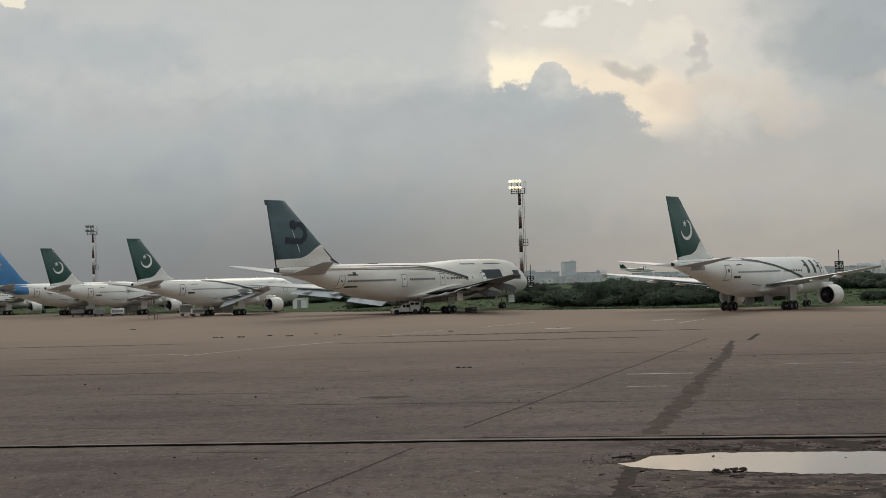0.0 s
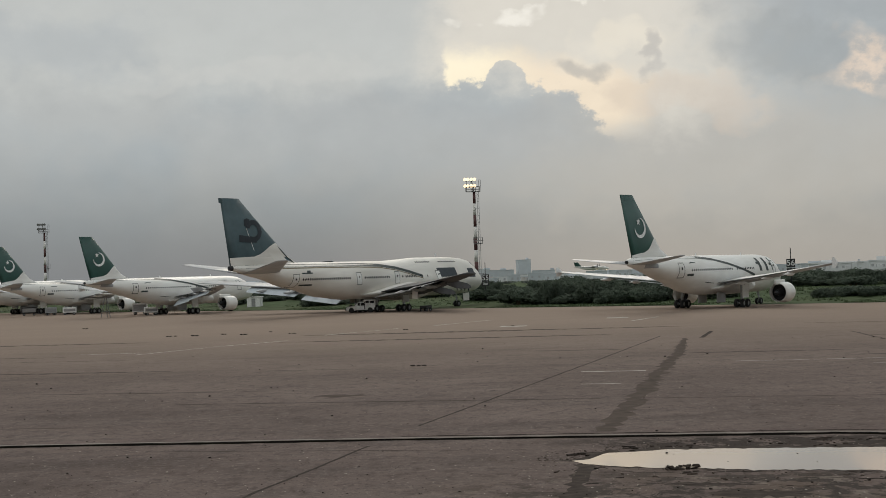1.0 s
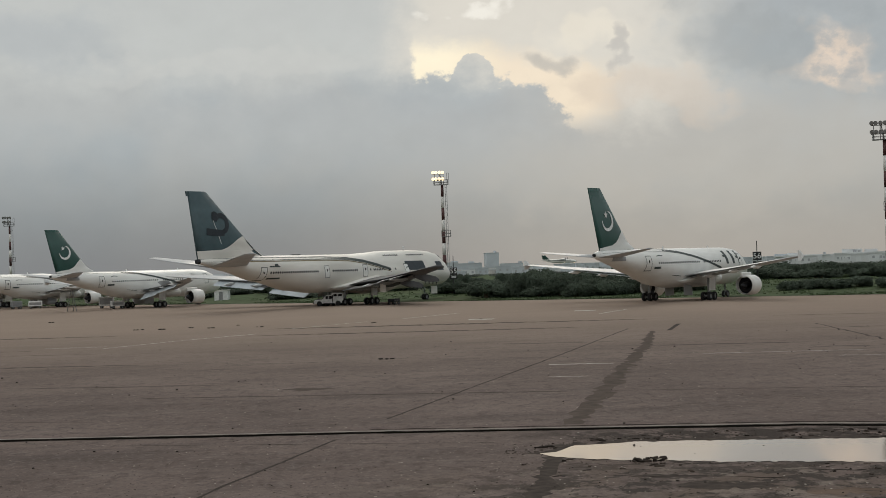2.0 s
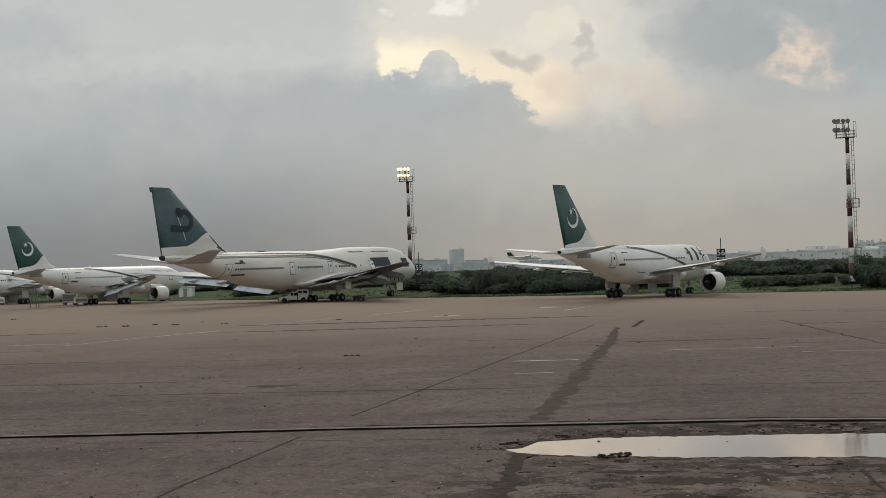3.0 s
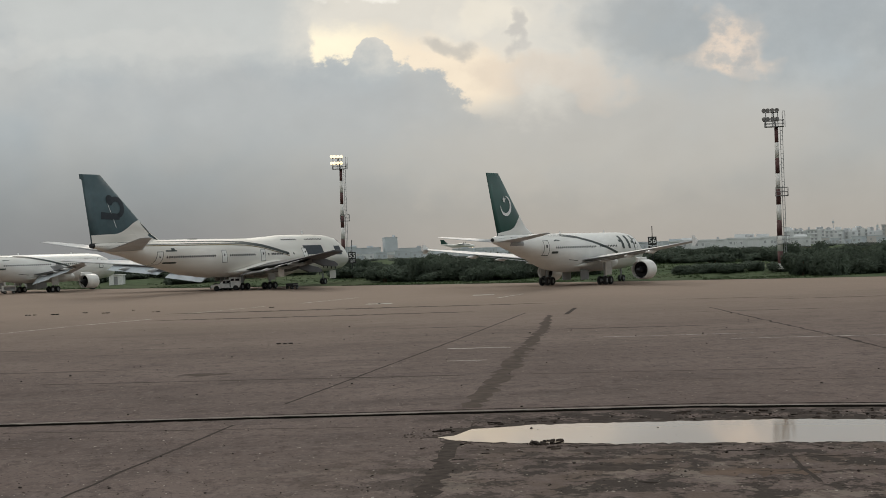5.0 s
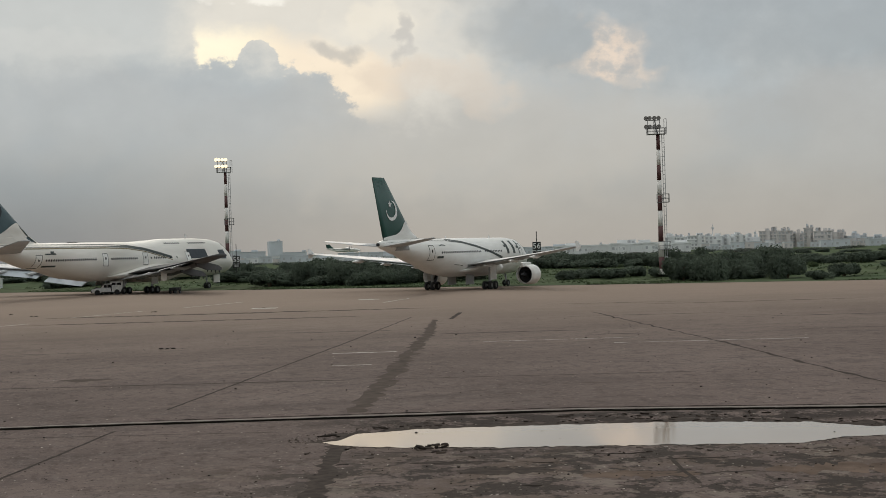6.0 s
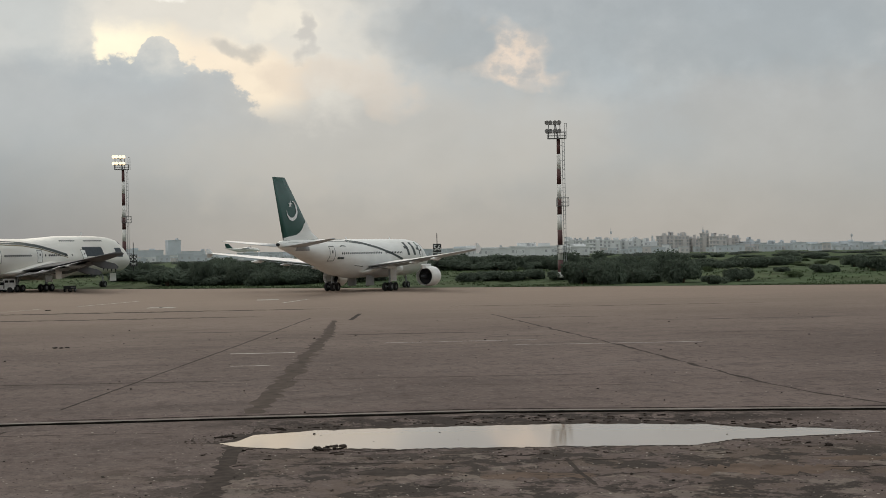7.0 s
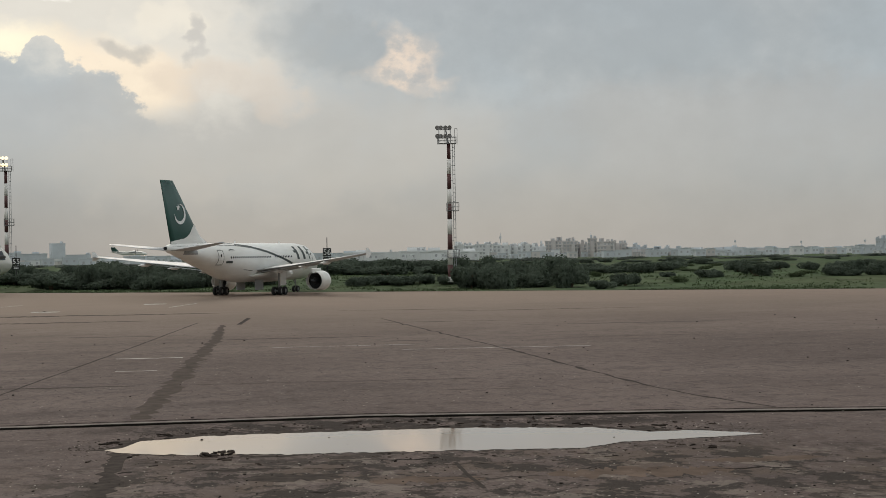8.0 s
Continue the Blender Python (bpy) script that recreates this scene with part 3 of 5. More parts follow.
def cabin_door(parent, body, s, z0, z1, w, sides=(-1, 1)):
    """Door leaf with a dark seam all round."""
    for sgn in sides:
        d = part("cabin_door", body.patch(s - w / 2, s + w / 2, z0, z1, sgn, 0.03, 2, 6), M_white, parent, "white cabin door with a dark seam")
        bm = bmesh.new()
        t = 0.09
        for a, b, c, e in ((s - w / 2 - t, s - w / 2, z0 - t, z1 + t), (s + w / 2, s + w / 2 + t, z0 - t, z1 + t), (s - w / 2, s + w / 2, z1, z1 + t), (s - w / 2, s + w / 2, z0 - t, z0)):
            q = body.patch(a, b, c, e, sgn, 0.034, 2, 6)
            me = bpy.data.meshes.new("seam_piece")
            q.to_mesh(me)
            q.free()
            bm.from_mesh(me)
            bpy.data.meshes.remove(me)
        part("door_seam", bm, M_line, d)
        p, n = body.side(s, z0 + (z1 - z0) * 0.62, sgn, 0.04)
        part("door_window", box((p.x - 0.14, p.y - 0.02, p.z - 0.2), (p.x + 0.14, p.y + 0.02, p.z + 0.2), 0.01), M_pane, d)


A_BODY = Body(45.2,
              [(0, 4.15), (0.8, 5.0), (2.0, 5.75), (3.2, 6.7), (5.5, 7.4), (8, 7.6), (31, 7.6), (37, 7.6), (41, 7.5), (44.2, 7.42), (45.2, 7.2)],
              [(0, 3.85), (0.8, 3.0), (2.5, 2.4), (6, 2.0), (8, 1.95), (26, 1.95), (30, 2.4), (36, 4.1), (41, 5.45), (44.2, 6.2), (45.2, 6.5)],
              [(0, 0.15), (0.8, 0.9), (2.5, 1.8), (5.5, 2.62), (8, 2.82), (28, 2.82), (33, 2.55), (38, 1.85), (42, 1.05), (44.4, 0.55), (45.2, 0.28)],
              [(0, 4.0), (3, 4.35), (8, 4.78), (27, 4.78), (36, 5.7), (45.2, 6.85)])
A_FIN = [(6.9, 33.4, 43.8), (7.7, 34.6, 44.0), (8.6, 36.5, 44.3), (15.8, 43.2, 46.4)]


def twin_jet(name, nose, heading, label, fin_mat, blue=False, scale=1.0, title=False, lowered=False):
    """Wide-body twin, about 46 m long."""
    root = thing(name, pose(nose[0], nose[1], 0, 0, 0, 90 - heading) @ Matrix.Scale(scale, 4), label, "airliner", "parked airliners")
    B = A_BODY
    part("fuselage", B.mesh(), M_white, root, "white fuselage", True)
    part("wing_root_fairing", wing_mesh([(0.0, 13.0, 13.5, 2.7), (2.2, 13.6, 12.4, 2.75), (3.6, 15.0, 10.0, 3.1)], 1, 0.22), M_white, root, "", True)
    part("wing_root_fairing", wing_mesh([(0.0, 13.0, 13.5, 2.7), (2.2, 13.6, 12.4, 2.75), (3.6, 15.0, 10.0, 3.1)], -1, 0.22), M_white, root, "", True)
    st = [(1.5, 14.4, 10.4, 3.5), (8.2, 18.7, 6.9, 4.2), (15, 23.0, 4.6, 5.0), (21.7, 27.2, 2.3, 5.85)]
    stab = [(0.4, 39.2, 5.6, 6.55), (4, 41.5, 4.1, 6.95), (8.13, 44.1, 2.2, 7.45)]
    for sgn in (1, -1):
        w = part("wing", wing_mesh(st, sgn), M_wing, root, "grey swept wing", True)
        part("wingtip_fence", fin_mesh([(5.25, 28.6, 29.6), (5.85, 27.6, 29.6), (6.6, 28.9, 29.7)], 0.06), M_mark, w, "white wingtip fence", m=pose(0, sgn * 21.75, 0))
        for y, s, z in ((6.0, 23.6, 3.6), (10.5, 24.9, 4.2), (14.5, 26.4, 4.7)):
            bm = bmesh.new()
            for a, b, ra, rb in ((s - 1.2, s, 0.05, 0.26), (s, s + 1.1, 0.26, 0.22), (s + 1.1, s + 2.4, 0.22, 0.03)):
                add_rod(bm, (-a, sgn * y, z - 0.1), (-b, sgn * y, z - 0.15), ra, rb, 10)
            part("flap_fairing", bm, M_mark, w, "pale flap track fairing")
        part("flap", wing_mesh([(3.2, 23.9, 1.3, 3.3), (8.0, 24.9, 1.1, 3.95), (13.5, 26.3, 0.9, 4.65)], sgn, 0.1), M_wing, w)
        if lowered and sgn < 0:
            part("lowered_flap", flap_mesh([(3.4, 23.8, 2.9, 3.4), (8.4, 24.6, 2.3, 4.0)], sgn, 38), M_flap, w, "pale lowered flap")
            part("lowered_flap", flap_mesh([(8.7, 24.7, 2.2, 4.05), (15.6, 26.8, 1.6, 4.9)], sgn, 34), M_flap, w, "pale lowered flap")
            part("raised_spoiler", flap_mesh([(6.0, 22.4, 1.6, 4.2), (10.0, 23.4, 1.4, 4.6)], sgn, -38), M_wing, w, "grey raised spoiler")
            part("flap_cove", flap_mesh([(3.2, 22.6, 1.6, 3.5), (15.8, 26.0, 1.0, 4.85)], sgn, 12), M_dark, w, "dark open flap cove")
        part("stabiliser", wing_mesh(stab, sgn, 0.1), M_wing, root, "grey tailplane half", True)
        nacelle(root, 13.6, 16.8, sgn * 7.9, 1.92, 1.45, M_white)
        bogie(root, 21.9, sgn * 4.8, 3.4, 0.62, 0.42, 1.0, 1.4)
        part("belly_gear_door", box((-23.2, sgn * 1.5 - 0.05, 0.75), (-20.6, sgn * 1.5 + 0.05, 2.3), 0.04), M_wing, root, "grey hanging belly gear door")
    part("fin", fin_mesh(A_FIN), fin_mat, root, "painted tail fin", True)
    for sgn in (1, -1):
        if not blue:
            rows = [(7.3, 34.2, 43.9), (7.75, 34.8, 43.9), (7.95, 35.3, 42.6), (8.15, 35.7, 41.0), (8.5, 36.4, 40.1), (9.0, 36.9, 39.5), (9.5, 37.4, 39.0), (9.9, 37.75, 38.5), (10.15, 38.05, 38.2)]
            part("fin_base", fin_decal(A_FIN, 0.09, rows, sgn), M_white, root, "white foot of the tail fin")
            part("crescent", flat_decal(A_FIN, 0.09, crescent(41.85, 11.4, 1.35, 43), sgn), M_mark, root, "white crescent on the fin")
            part("star", flat_decal(A_FIN, 0.09, star_rows(42.35, 12.25, 0.5), sgn), M_mark, root, "white star on the fin")
            line = [(44.6, 7.2), (41, 7.32), (34, 7.42), (29, 7.35), (25, 7.0), (21, 6.3), (17, 5.4), (13.5, 4.5)]
            part("cheatline", B.ribbon(line, 0.36, sgn), M_line, root, "dark green stripe")
            for i in range(3 if title else 0):
                s = 12.4 - i * 2.1
                part("title_bar", B.patch(s - 1.5, s - 0.75, 5.1, 7.05, sgn, 0.03), M_line, root, "dark painted bar")
                if i != 1:
                    part("title_bar", B.patch(s - 0.9, s - 0.1, 6.1 if i == 0 else 5.9, 6.45 if i == 0 else 6.25, sgn, 0.03), M_line, root, "dark painted bar")
            part("code_bar", B.patch(31.8, 33.4, 4.75, 5.05, sgn, 0.03), M_line, root, "small dark painted bar")
        else:
            part("emblem", flat_decal(A_FIN, 0.09, star_rows(43.2, 11.8, 1.2), sgn), M_gold, root, "golden emblem on the fin")
            part("aft_paint", B.patch(36.5, 45.0, 5.2, 7.4, sgn, 0.03, 12, 6), M_blue, root, "blue painted rear fuselage")
        # one patch paints both the root seal and the shade beneath the tailplane
        part("tail_plate", B.patch(39.6, 42.2, 6.0, 6.55, sgn, 0.028, 8, 3), M_strut, root, "grey-brown seal and painted shade at the tailplane root")
        part("tail_mark", B.ribbon([(30.6, 6.55), (31.6, 6.62), (32.3, 6.5)], 0.12, sgn, 0.03), M_line, root, "small dark painted mark")
        part("window_belt_mask", B.patch(1.9, 3.1, 5.15, 5.6, sgn, 0.03), M_pane, root, "dark cockpit windows")
    cabin_door(root, B, 34.6, 4.6, 6.5, 1.05)
    cabin_door(root, B, 6.6, 4.6, 6.5, 1.05)
    part("cargo_door_seam", B.ribbon([(26, 3.6), (28.6, 3.8)], 0.08, -1), M_line, root)
    windows_row(root, B, 20.5, 32.6, 0.53, 5.55, 0.25, 0.34)
    windows_row(root, B, 13.6, 19.0, 0.53, 5.55, 0.25, 0.34)
    nose_gear(root, 6.67, 2.4, 0.5, 0.3)
    part("apu_exhaust", rod((-45.1, 0, 6.85), (-45.4, 0, 6.87), 0.26, 0.22), M_dark, root, "dark exhaust")
    for s in (12, 26):
        part("antenna", fin_mesh([(7.55, s, s + 0.5), (7.95, s + 0.25, s + 0.5)], 0.1), M_mark, root)
    return root


J_BODY = Body(68.6,
              [(0, 5.0), (1.0, 6.3), (2.6, 7.6), (4.5, 8.8), (7.5, 9.35), (12, 9.55), (22, 9.5), (27, 9.2), (31, 9.0), (50, 9.0), (60, 8.95), (68.6, 8.55)],
              [(0, 4.6), (1.0, 3.6), (3, 2.9), (8, 2.45), (12, 2.4), (42, 2.4), (48, 3.0), (56, 4.8), (63, 6.6), (68.6, 7.85)],
              [(0, 0.15), (1.0, 1.25), (3, 2.2), (6, 2.9), (10, 3.25), (46, 3.25), (53, 2.9), (60, 2.0), (65, 1.1), (68.6, 0.3)],
              [(0, 4.8), (4, 5.2), (10, 5.6), (44, 5.65), (54, 6.6), (68.6, 8.2)],
              [(0, 0.2), (5, 0.9), (8, 1.0), (22, 1.0), (30, 0.0), (68.6, 0)])
J_FIN = [(8.3, 51.5, 68.7), (8.95, 53.4, 68.8), (10.2, 55.6, 69.0), (19.3, 66.4, 70.5)]


def jumbo_jet():
    """Four-engine wide-body with an upper deck; its engines are gone."""
    root = thing("jumbo_jet", pose(16.1, 277.8, 0, 0, 0, 90 - 38.2), "weathered white four-engine jumbo jet without engines, faded tail", "airliner", "parked airliners")
    B = J_BODY
    part("fuselage", B.mesh(40), M_cream, root, "dirty white fuselage with a raised upper deck", True)
    for sgn in (1, -1):
        part("wing_root_fairing", wing_mesh([(0.0, 20.0, 20, 3.0), (2.6, 20.6, 18.5, 3.05), (4.2, 22, 15.5, 3.3)], sgn, 0.2), M_cream, root, "", True)
        # starboard takes the shade-darkened grey, port the plain wing grey
        w = part("wing", wing_mesh([(2.0, 19.6, 16.5, 3.3), (11.8, 27.8, 9.4, 4.3), (20.8, 35.9, 6.6, 5.2), (29.6, 43.4, 4.0, 6.1)], sgn, 0.165), M_wing if sgn > 0 else M_jwing, root, "grey swept wing with stained skin, shade-darkened to starboard", True)
        for y, s, z in ((6.0, 35.5, 3.2), (9.4, 36.3, 3.6), (14.2, 38.4, 4.15), (18.6, 40.8, 4.6)):
            bm = bmesh.new()
            for a, b, ra, rb in ((s - 2.6, s - 0.8, 0.08, 0.42), (s - 0.8, s + 0.8, 0.42, 0.40), (s + 0.8, s + 2.8, 0.40, 0.05)):
                add_rod(bm, (-a, sgn * y, z - 0.25), (-b, sgn * y, z - 0.35), ra, rb, 12)
            part("flap_fairing", bm, M_strut, w, "grey flap track fairing")
        fm, fl = (M_flap, "pale lowered flap") if sgn > 0 else (M_jwing, "stained flap, darkened in colour for shade")
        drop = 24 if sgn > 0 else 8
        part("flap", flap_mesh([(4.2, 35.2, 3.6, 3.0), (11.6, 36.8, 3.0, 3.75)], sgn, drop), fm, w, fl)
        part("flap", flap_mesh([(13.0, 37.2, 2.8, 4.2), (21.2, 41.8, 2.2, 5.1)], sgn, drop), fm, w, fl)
        if sgn < 0:
            part("hanging_panel", box((-37.5, -13.2, 2.2), (-37.38, -12.0, 4.0), 0.03), M_cream, w, "white panel hanging from the wing")
        part("flap_cove", flap_mesh([(4.0, 33.6, 2.2, 3.1), (21.4, 40.6, 1.6, 5.1)], sgn, 14), M_dark, w, "dark open flap cove")
        for y, s0, z in ((11.7, 24.6, 3.6), (20.8, 32.6, 4.65)):
            bm = bmesh.new()
            rings = []
            for s, h, zz, wd in ((s0, 0.35, z - 0.75, 0.12), (s0 + 1.2, 0.9, z - 0.55, 0.25), (s0 + 4.0, 1.2, z - 0.25, 0.28), (s0 + 7.0, 0.6, z + 0.2, 0.15)):
                rings.append([Vector((-s, sgn * y + a * wd, zz + b * h * 0.5)) for a, b in ((-1, -1), (1, -1), (1, 1), (-1, 1))])
            loft(bm, rings)
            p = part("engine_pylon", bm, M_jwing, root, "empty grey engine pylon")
            for k in range(4):
                part("dangling_pipe", rod((-(s0 + 0.6 + k * 1.1), sgn * y, z - 0.7), (-(s0 + 0.9 + k * 1.1), sgn * (y + 0.2), z - 1.45 + 0.1 * k), 0.12, 0.07, 6), M_dark, p)
        part("stabiliser", wing_mesh([(0.5, 58.0, 8.6, 7.3), (5, 61.9, 5.8, 8.1), (10.6, 66.6, 2.6, 9.1)], sgn, 0.1), M_wing, root, "grey tailplane half", True)
        bogie(root, 31.6, sgn * 5.5, 3.6, 0.62, 0.45, 1.1, 1.5)
        bogie(root, 34.7, sgn * 1.9, 3.0, 0.62, 0.45, 1.1, 1.5, False)
        part("fin_base", fin_decal(J_FIN, 0.09, [(8.6, 52.8, 68.6), (9.3, 54.1, 68.7), (9.85, 55.1, 68.8), (10.05, 55.5, 63.6), (10.4, 56.1, 62.4), (11.0, 56.85, 61.2), (11.6, 57.5, 60.2), (12.0, 58.0, 59.3), (12.2, 58.25, 58.7)], sgn), M_cream, root, "white foot of the tail fin")
        ring = [[(63.6 + 1.9 * math.cos(radians(a)), 14.2 + 1.75 * math.sin(radians(a))), (63.6 + 1.0 * math.cos(radians(a)), 14.2 + 0.95 * math.sin(radians(a)))] for a in range(20, 262, 11)]
        part("fin_edge_line", flat_decal(J_FIN, 0.09, [[(58.4, 12.2), (58.75, 12.2)], [(55.7, 9.95), (56.05, 9.95)], [(54.0, 8.95), (54.4, 8.95)]], sgn), M_line, root, "dark line along the fin's foot")
        part("overpainted_mark", flat_decal(J_FIN, 0.09, ring, sgn), M_patch, root, "dark overpainted mark on the fin")
        part("overpainted_mark", flat_decal(J_FIN, 0.09, [[(66.7, 12.4), (66.7, 13.5)], [(64.6, 12.3), (64.6, 13.3)], [(62.9, 12.3), (62.9, 13.2)]], sgn), M_patch, root, "dark overpainted mark on the fin")
        part("overpainted_mark", flat_decal(J_FIN, 0.09, [[(65.6, 15.0), (65.6, 16.0)], [(65.0, 14.8), (65.0, 16.2)], [(64.4, 14.9), (64.4, 16.0)]], sgn), M_patch, root, "dark overpainted mark on the fin")
        part("rudder_scrape", flat_decal(J_FIN, 0.09, [[(65.6, 15.5), (65.53, 15.5)], [(65.0, 14.0), (64.92, 14.0)], [(64.3, 12.5), (64.18, 12.5)], [(63.7, 11.0), (63.62, 11.0)]], sgn, 0.05), M_mark, root, "pale scrape on the fin")
        line = [(68.0, 8.35), (60, 8.45), (50, 8.42), (40, 8.4), (34, 8.2), (30, 7.7), (26, 6.9), (22.5, 6.1)]
        part("cheatline", B.ribbon(line, 0.52, sgn), M_line, root, "dark stripe")
        part("cheatline", B.ribbon([(s, z - 0.42) for s, z in line[1:]], 0.16, sgn), M_brownline, root, "thin dull gold stripe")
        part("overpainted_title", B.patch(11.6, 17.4, 5.3, 7.5, sgn, 0.03, 4, 4), M_patch, root, "dark overpainted rectangle")
        part("nose_patch", B.patch(5.0, 7.4, 5.6, 7.3, sgn, 0.03, 4, 4), M_patch, root, "dark patch behind the nose cone")
        part("flag_mark", B.patch(52.4, 54.8, 7.0, 7.22, sgn, 0.03), M_line, root, "small dark painted bar")
        part("flag_mark", B.patch(52.8, 53.6, 7.22, 7.55, sgn, 0.03), M_line, root, "small dark painted bar")
        part("code_bar", B.patch(52.3, 54.9, 5.05, 5.3, sgn, 0.03), M_line, root, "small dark painted bar")
        part("cockpit_windows", B.patch(3.0, 4.3, 8.05, 8.5, sgn, 0.03), M_pane, root, "dark cockpit windows")
    part("fin", fin_mesh(J_FIN), M_faded, root, "faded blue-green tail fin", True)
    part("rudder_post", fin_mesh([(8.6, 66.6, 67.6), (10.0, 67.0, 67.6)], 0.4), M_cream, root)
    part("rudder_step", fin_mesh([(18.5, 69.3, 70.75), (19.28, 69.6, 70.9)], 0.05), M_faded, root)
    for s in (56, 40.8, 30.2, 17.5):
        cabin_door(root, B, s, 5.0, 6.95, 1.15)
    for a, b, k in ((43.3, 54.8, 1.0), (32.6, 39.6, 1.0), (21, 29.0, 0.6)):
        windows_row(root, B, a, b, 0.51, 6.1, 0.31, 0.44, keep=k, seed=int(a))
    windows_row(root, B, 18.5, 22.6, 0.51, 8.65, 0.29, 0.38)
    windows_row(root, B, 10.4, 15.8, 0.51, 8.65, 0.29, 0.38)
    nose_gear(root, 7.9, 2.8, 0.6, 0.38)
    part("nose_gear_door", box((-7.0, -0.9, 1.1), (-5.0, -0.83, 2.6), 0.03), M_cream, root, "white nose gear door")
    part("apu_exhaust", rod((-68.3, 0, 8.2), (-68.9, 0, 8.22), 0.42, 0.36), M_dark, root, "dark exhaust")
    part("vent_hood", box((-46.2, -0.4, 8.95), (-44.4, 0.4, 9.12), 0.05), M_dark, root)
    part("antenna", fin_mesh([(9.75, 14, 14.6), (10.3, 14.3, 14.6)], 0.1), M_mark, root)
    return root


def blue_jet(nose, heading):
    return twin_jet("twin_jet", nose, heading, "white and blue wide-body jet with a blue tail", M_blue, True, 1.08)


twin_jet("twin_jet", (59.5, 220.1), 40.3, "white wide-body twin-engine airliner with a dark green crescent tail", M_green, title=True)
jumbo_jet()
twin_jet("twin_jet", (-31.7, 309.0), 39.0, "white green-tailed airliner parked beside the jumbo jet, flaps down", M_green, lowered=True)
twin_jet("twin_jet", (-60.7, 352.2), 39.0, "white green-tailed airliner in the middle of the row", M_green)
blue_jet((-78.0, 377.0), 39.0)
twin_jet("twin_jet", (-112.0, 416.0), 39.0, "white airliner half hidden behind the blue-tailed jet", M_green, title=True)


# ---------------- ground ----------------
EDGE = [(-900, 1290), (-200, 484), (-45, 316), (10, 255), (58, 210), (122, 160), (300, 36), (900, -380)]


def edge_d(x, y):
    """Signed distance past the apron's edge."""
    best, sgn = 1e9, 1
    for (x0, y0), (x1, y1) in zip(EDGE, EDGE[1:]):
        dx, dy = x1 - x0, y1 - y0
        l2 = dx * dx + dy * dy
        k = max(0, min(1, ((x - x0) * dx + (y - y0) * dy) / l2))
        d = math.hypot(x - x0 - k * dx, y - y0 - k * dy)
        if d < best:
            best, sgn = d, (1 if dx * (y - y0) - dy * (x - x0) > 0 else -1)
    return best * sgn


def land_z(x, y):
    d = edge_d(x, y)
    if d <= 0:
        return -0.06
    k = max(0, min(1, (d - 12) / 28))
    z = 1.25 * k * k * (3 - 2 * k)
    return -0.03 + z + 0.25 * k * noise.noise(Vector((x * 0.03, y * 0.03, 0))) + 0.05 * min(1, d / 3)


def axis(lo, hi, near_lo, near_hi, step):
    v = [near_lo + step * i for i in range(int((near_hi - near_lo) / step) + 1)]
    g = step
    a = near_lo
    pre = []
    while a > lo:
        g *= 1.35
        a -= g
        pre.append(max(a, lo))
    b, post, g = near_hi, [], step
    while b < hi:
        g *= 1.35
        b += g
        post.append(min(b, hi))
    return pre[::-1] + v + post


def sheet(name, xs, ys, zf, mat, label, category, kind="structure"):
    verts = [(x, y, zf(x, y)) for y in ys for x in xs]
    nx = len(xs)
    faces = [(j * nx + i, j * nx + i + 1, (j + 1) * nx + i + 1, (j + 1) * nx + i) for j in range(len(ys) - 1) for i in range(nx - 1)]
    me = bpy.data.meshes.new(name)
    me.from_pydata(verts, [], faces)
    me.materials.append(mat)
    for p in me.polygons:
        p.use_smooth = True
    return tagged(new(name, me), label, category, kind=kind)


sheet("ground", axis(-4200, 4200, -160, 320, 6.0), axis(-1500, 4400, 90, 480, 6.0), land_z, M_grass, "green and brown rough grassland beyond the paving", "ground")

# apron: a slab that follows the edge
bm = bmesh.new()
near = [(-900, -300), (900, -300)]
fine_edge = []
rng = random.Random(5)
for (x0, y0), (x1, y1) in zip(EDGE, EDGE[1:]):
    n = max(2, int(math.hypot(x1 - x0, y1 - y0) / 4))
    for i in range(n):
        k = i / n
        w = rng.uniform(-0.25, 0.25)
        fine_edge.append((x0 + (x1 - x0) * k + w * 0.6, y0 + (y1 - y0) * k + w * 0.8))
fine_edge.append(EDGE[-1])
ring = fine_edge + near[::-1]
top = [bm.verts.new((x, y, 0.0)) for x, y in ring]
low = [bm.verts.new((x, y, -0.25)) for x, y in ring]
bm.faces.new(top)
for i in range(len(ring)):
    j = (i + 1) % len(ring)
    bm.faces.new((top[i], low[i], low[j], top[j]))
bmesh.ops.triangulate(bm, faces=[f for f in bm.faces if len(f.verts) > 4])
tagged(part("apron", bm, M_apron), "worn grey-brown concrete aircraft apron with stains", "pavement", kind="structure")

# path of the thin dark strip along the apron's edge
VERGE = [(x - 0.5, y + 0.4) for x, y in fine_edge[60:-90]]

# slab axes: U along the drain rail, V across it
U = Vector((0.969, -0.247, 0))
V = Vector((0.247, 0.969, 0))


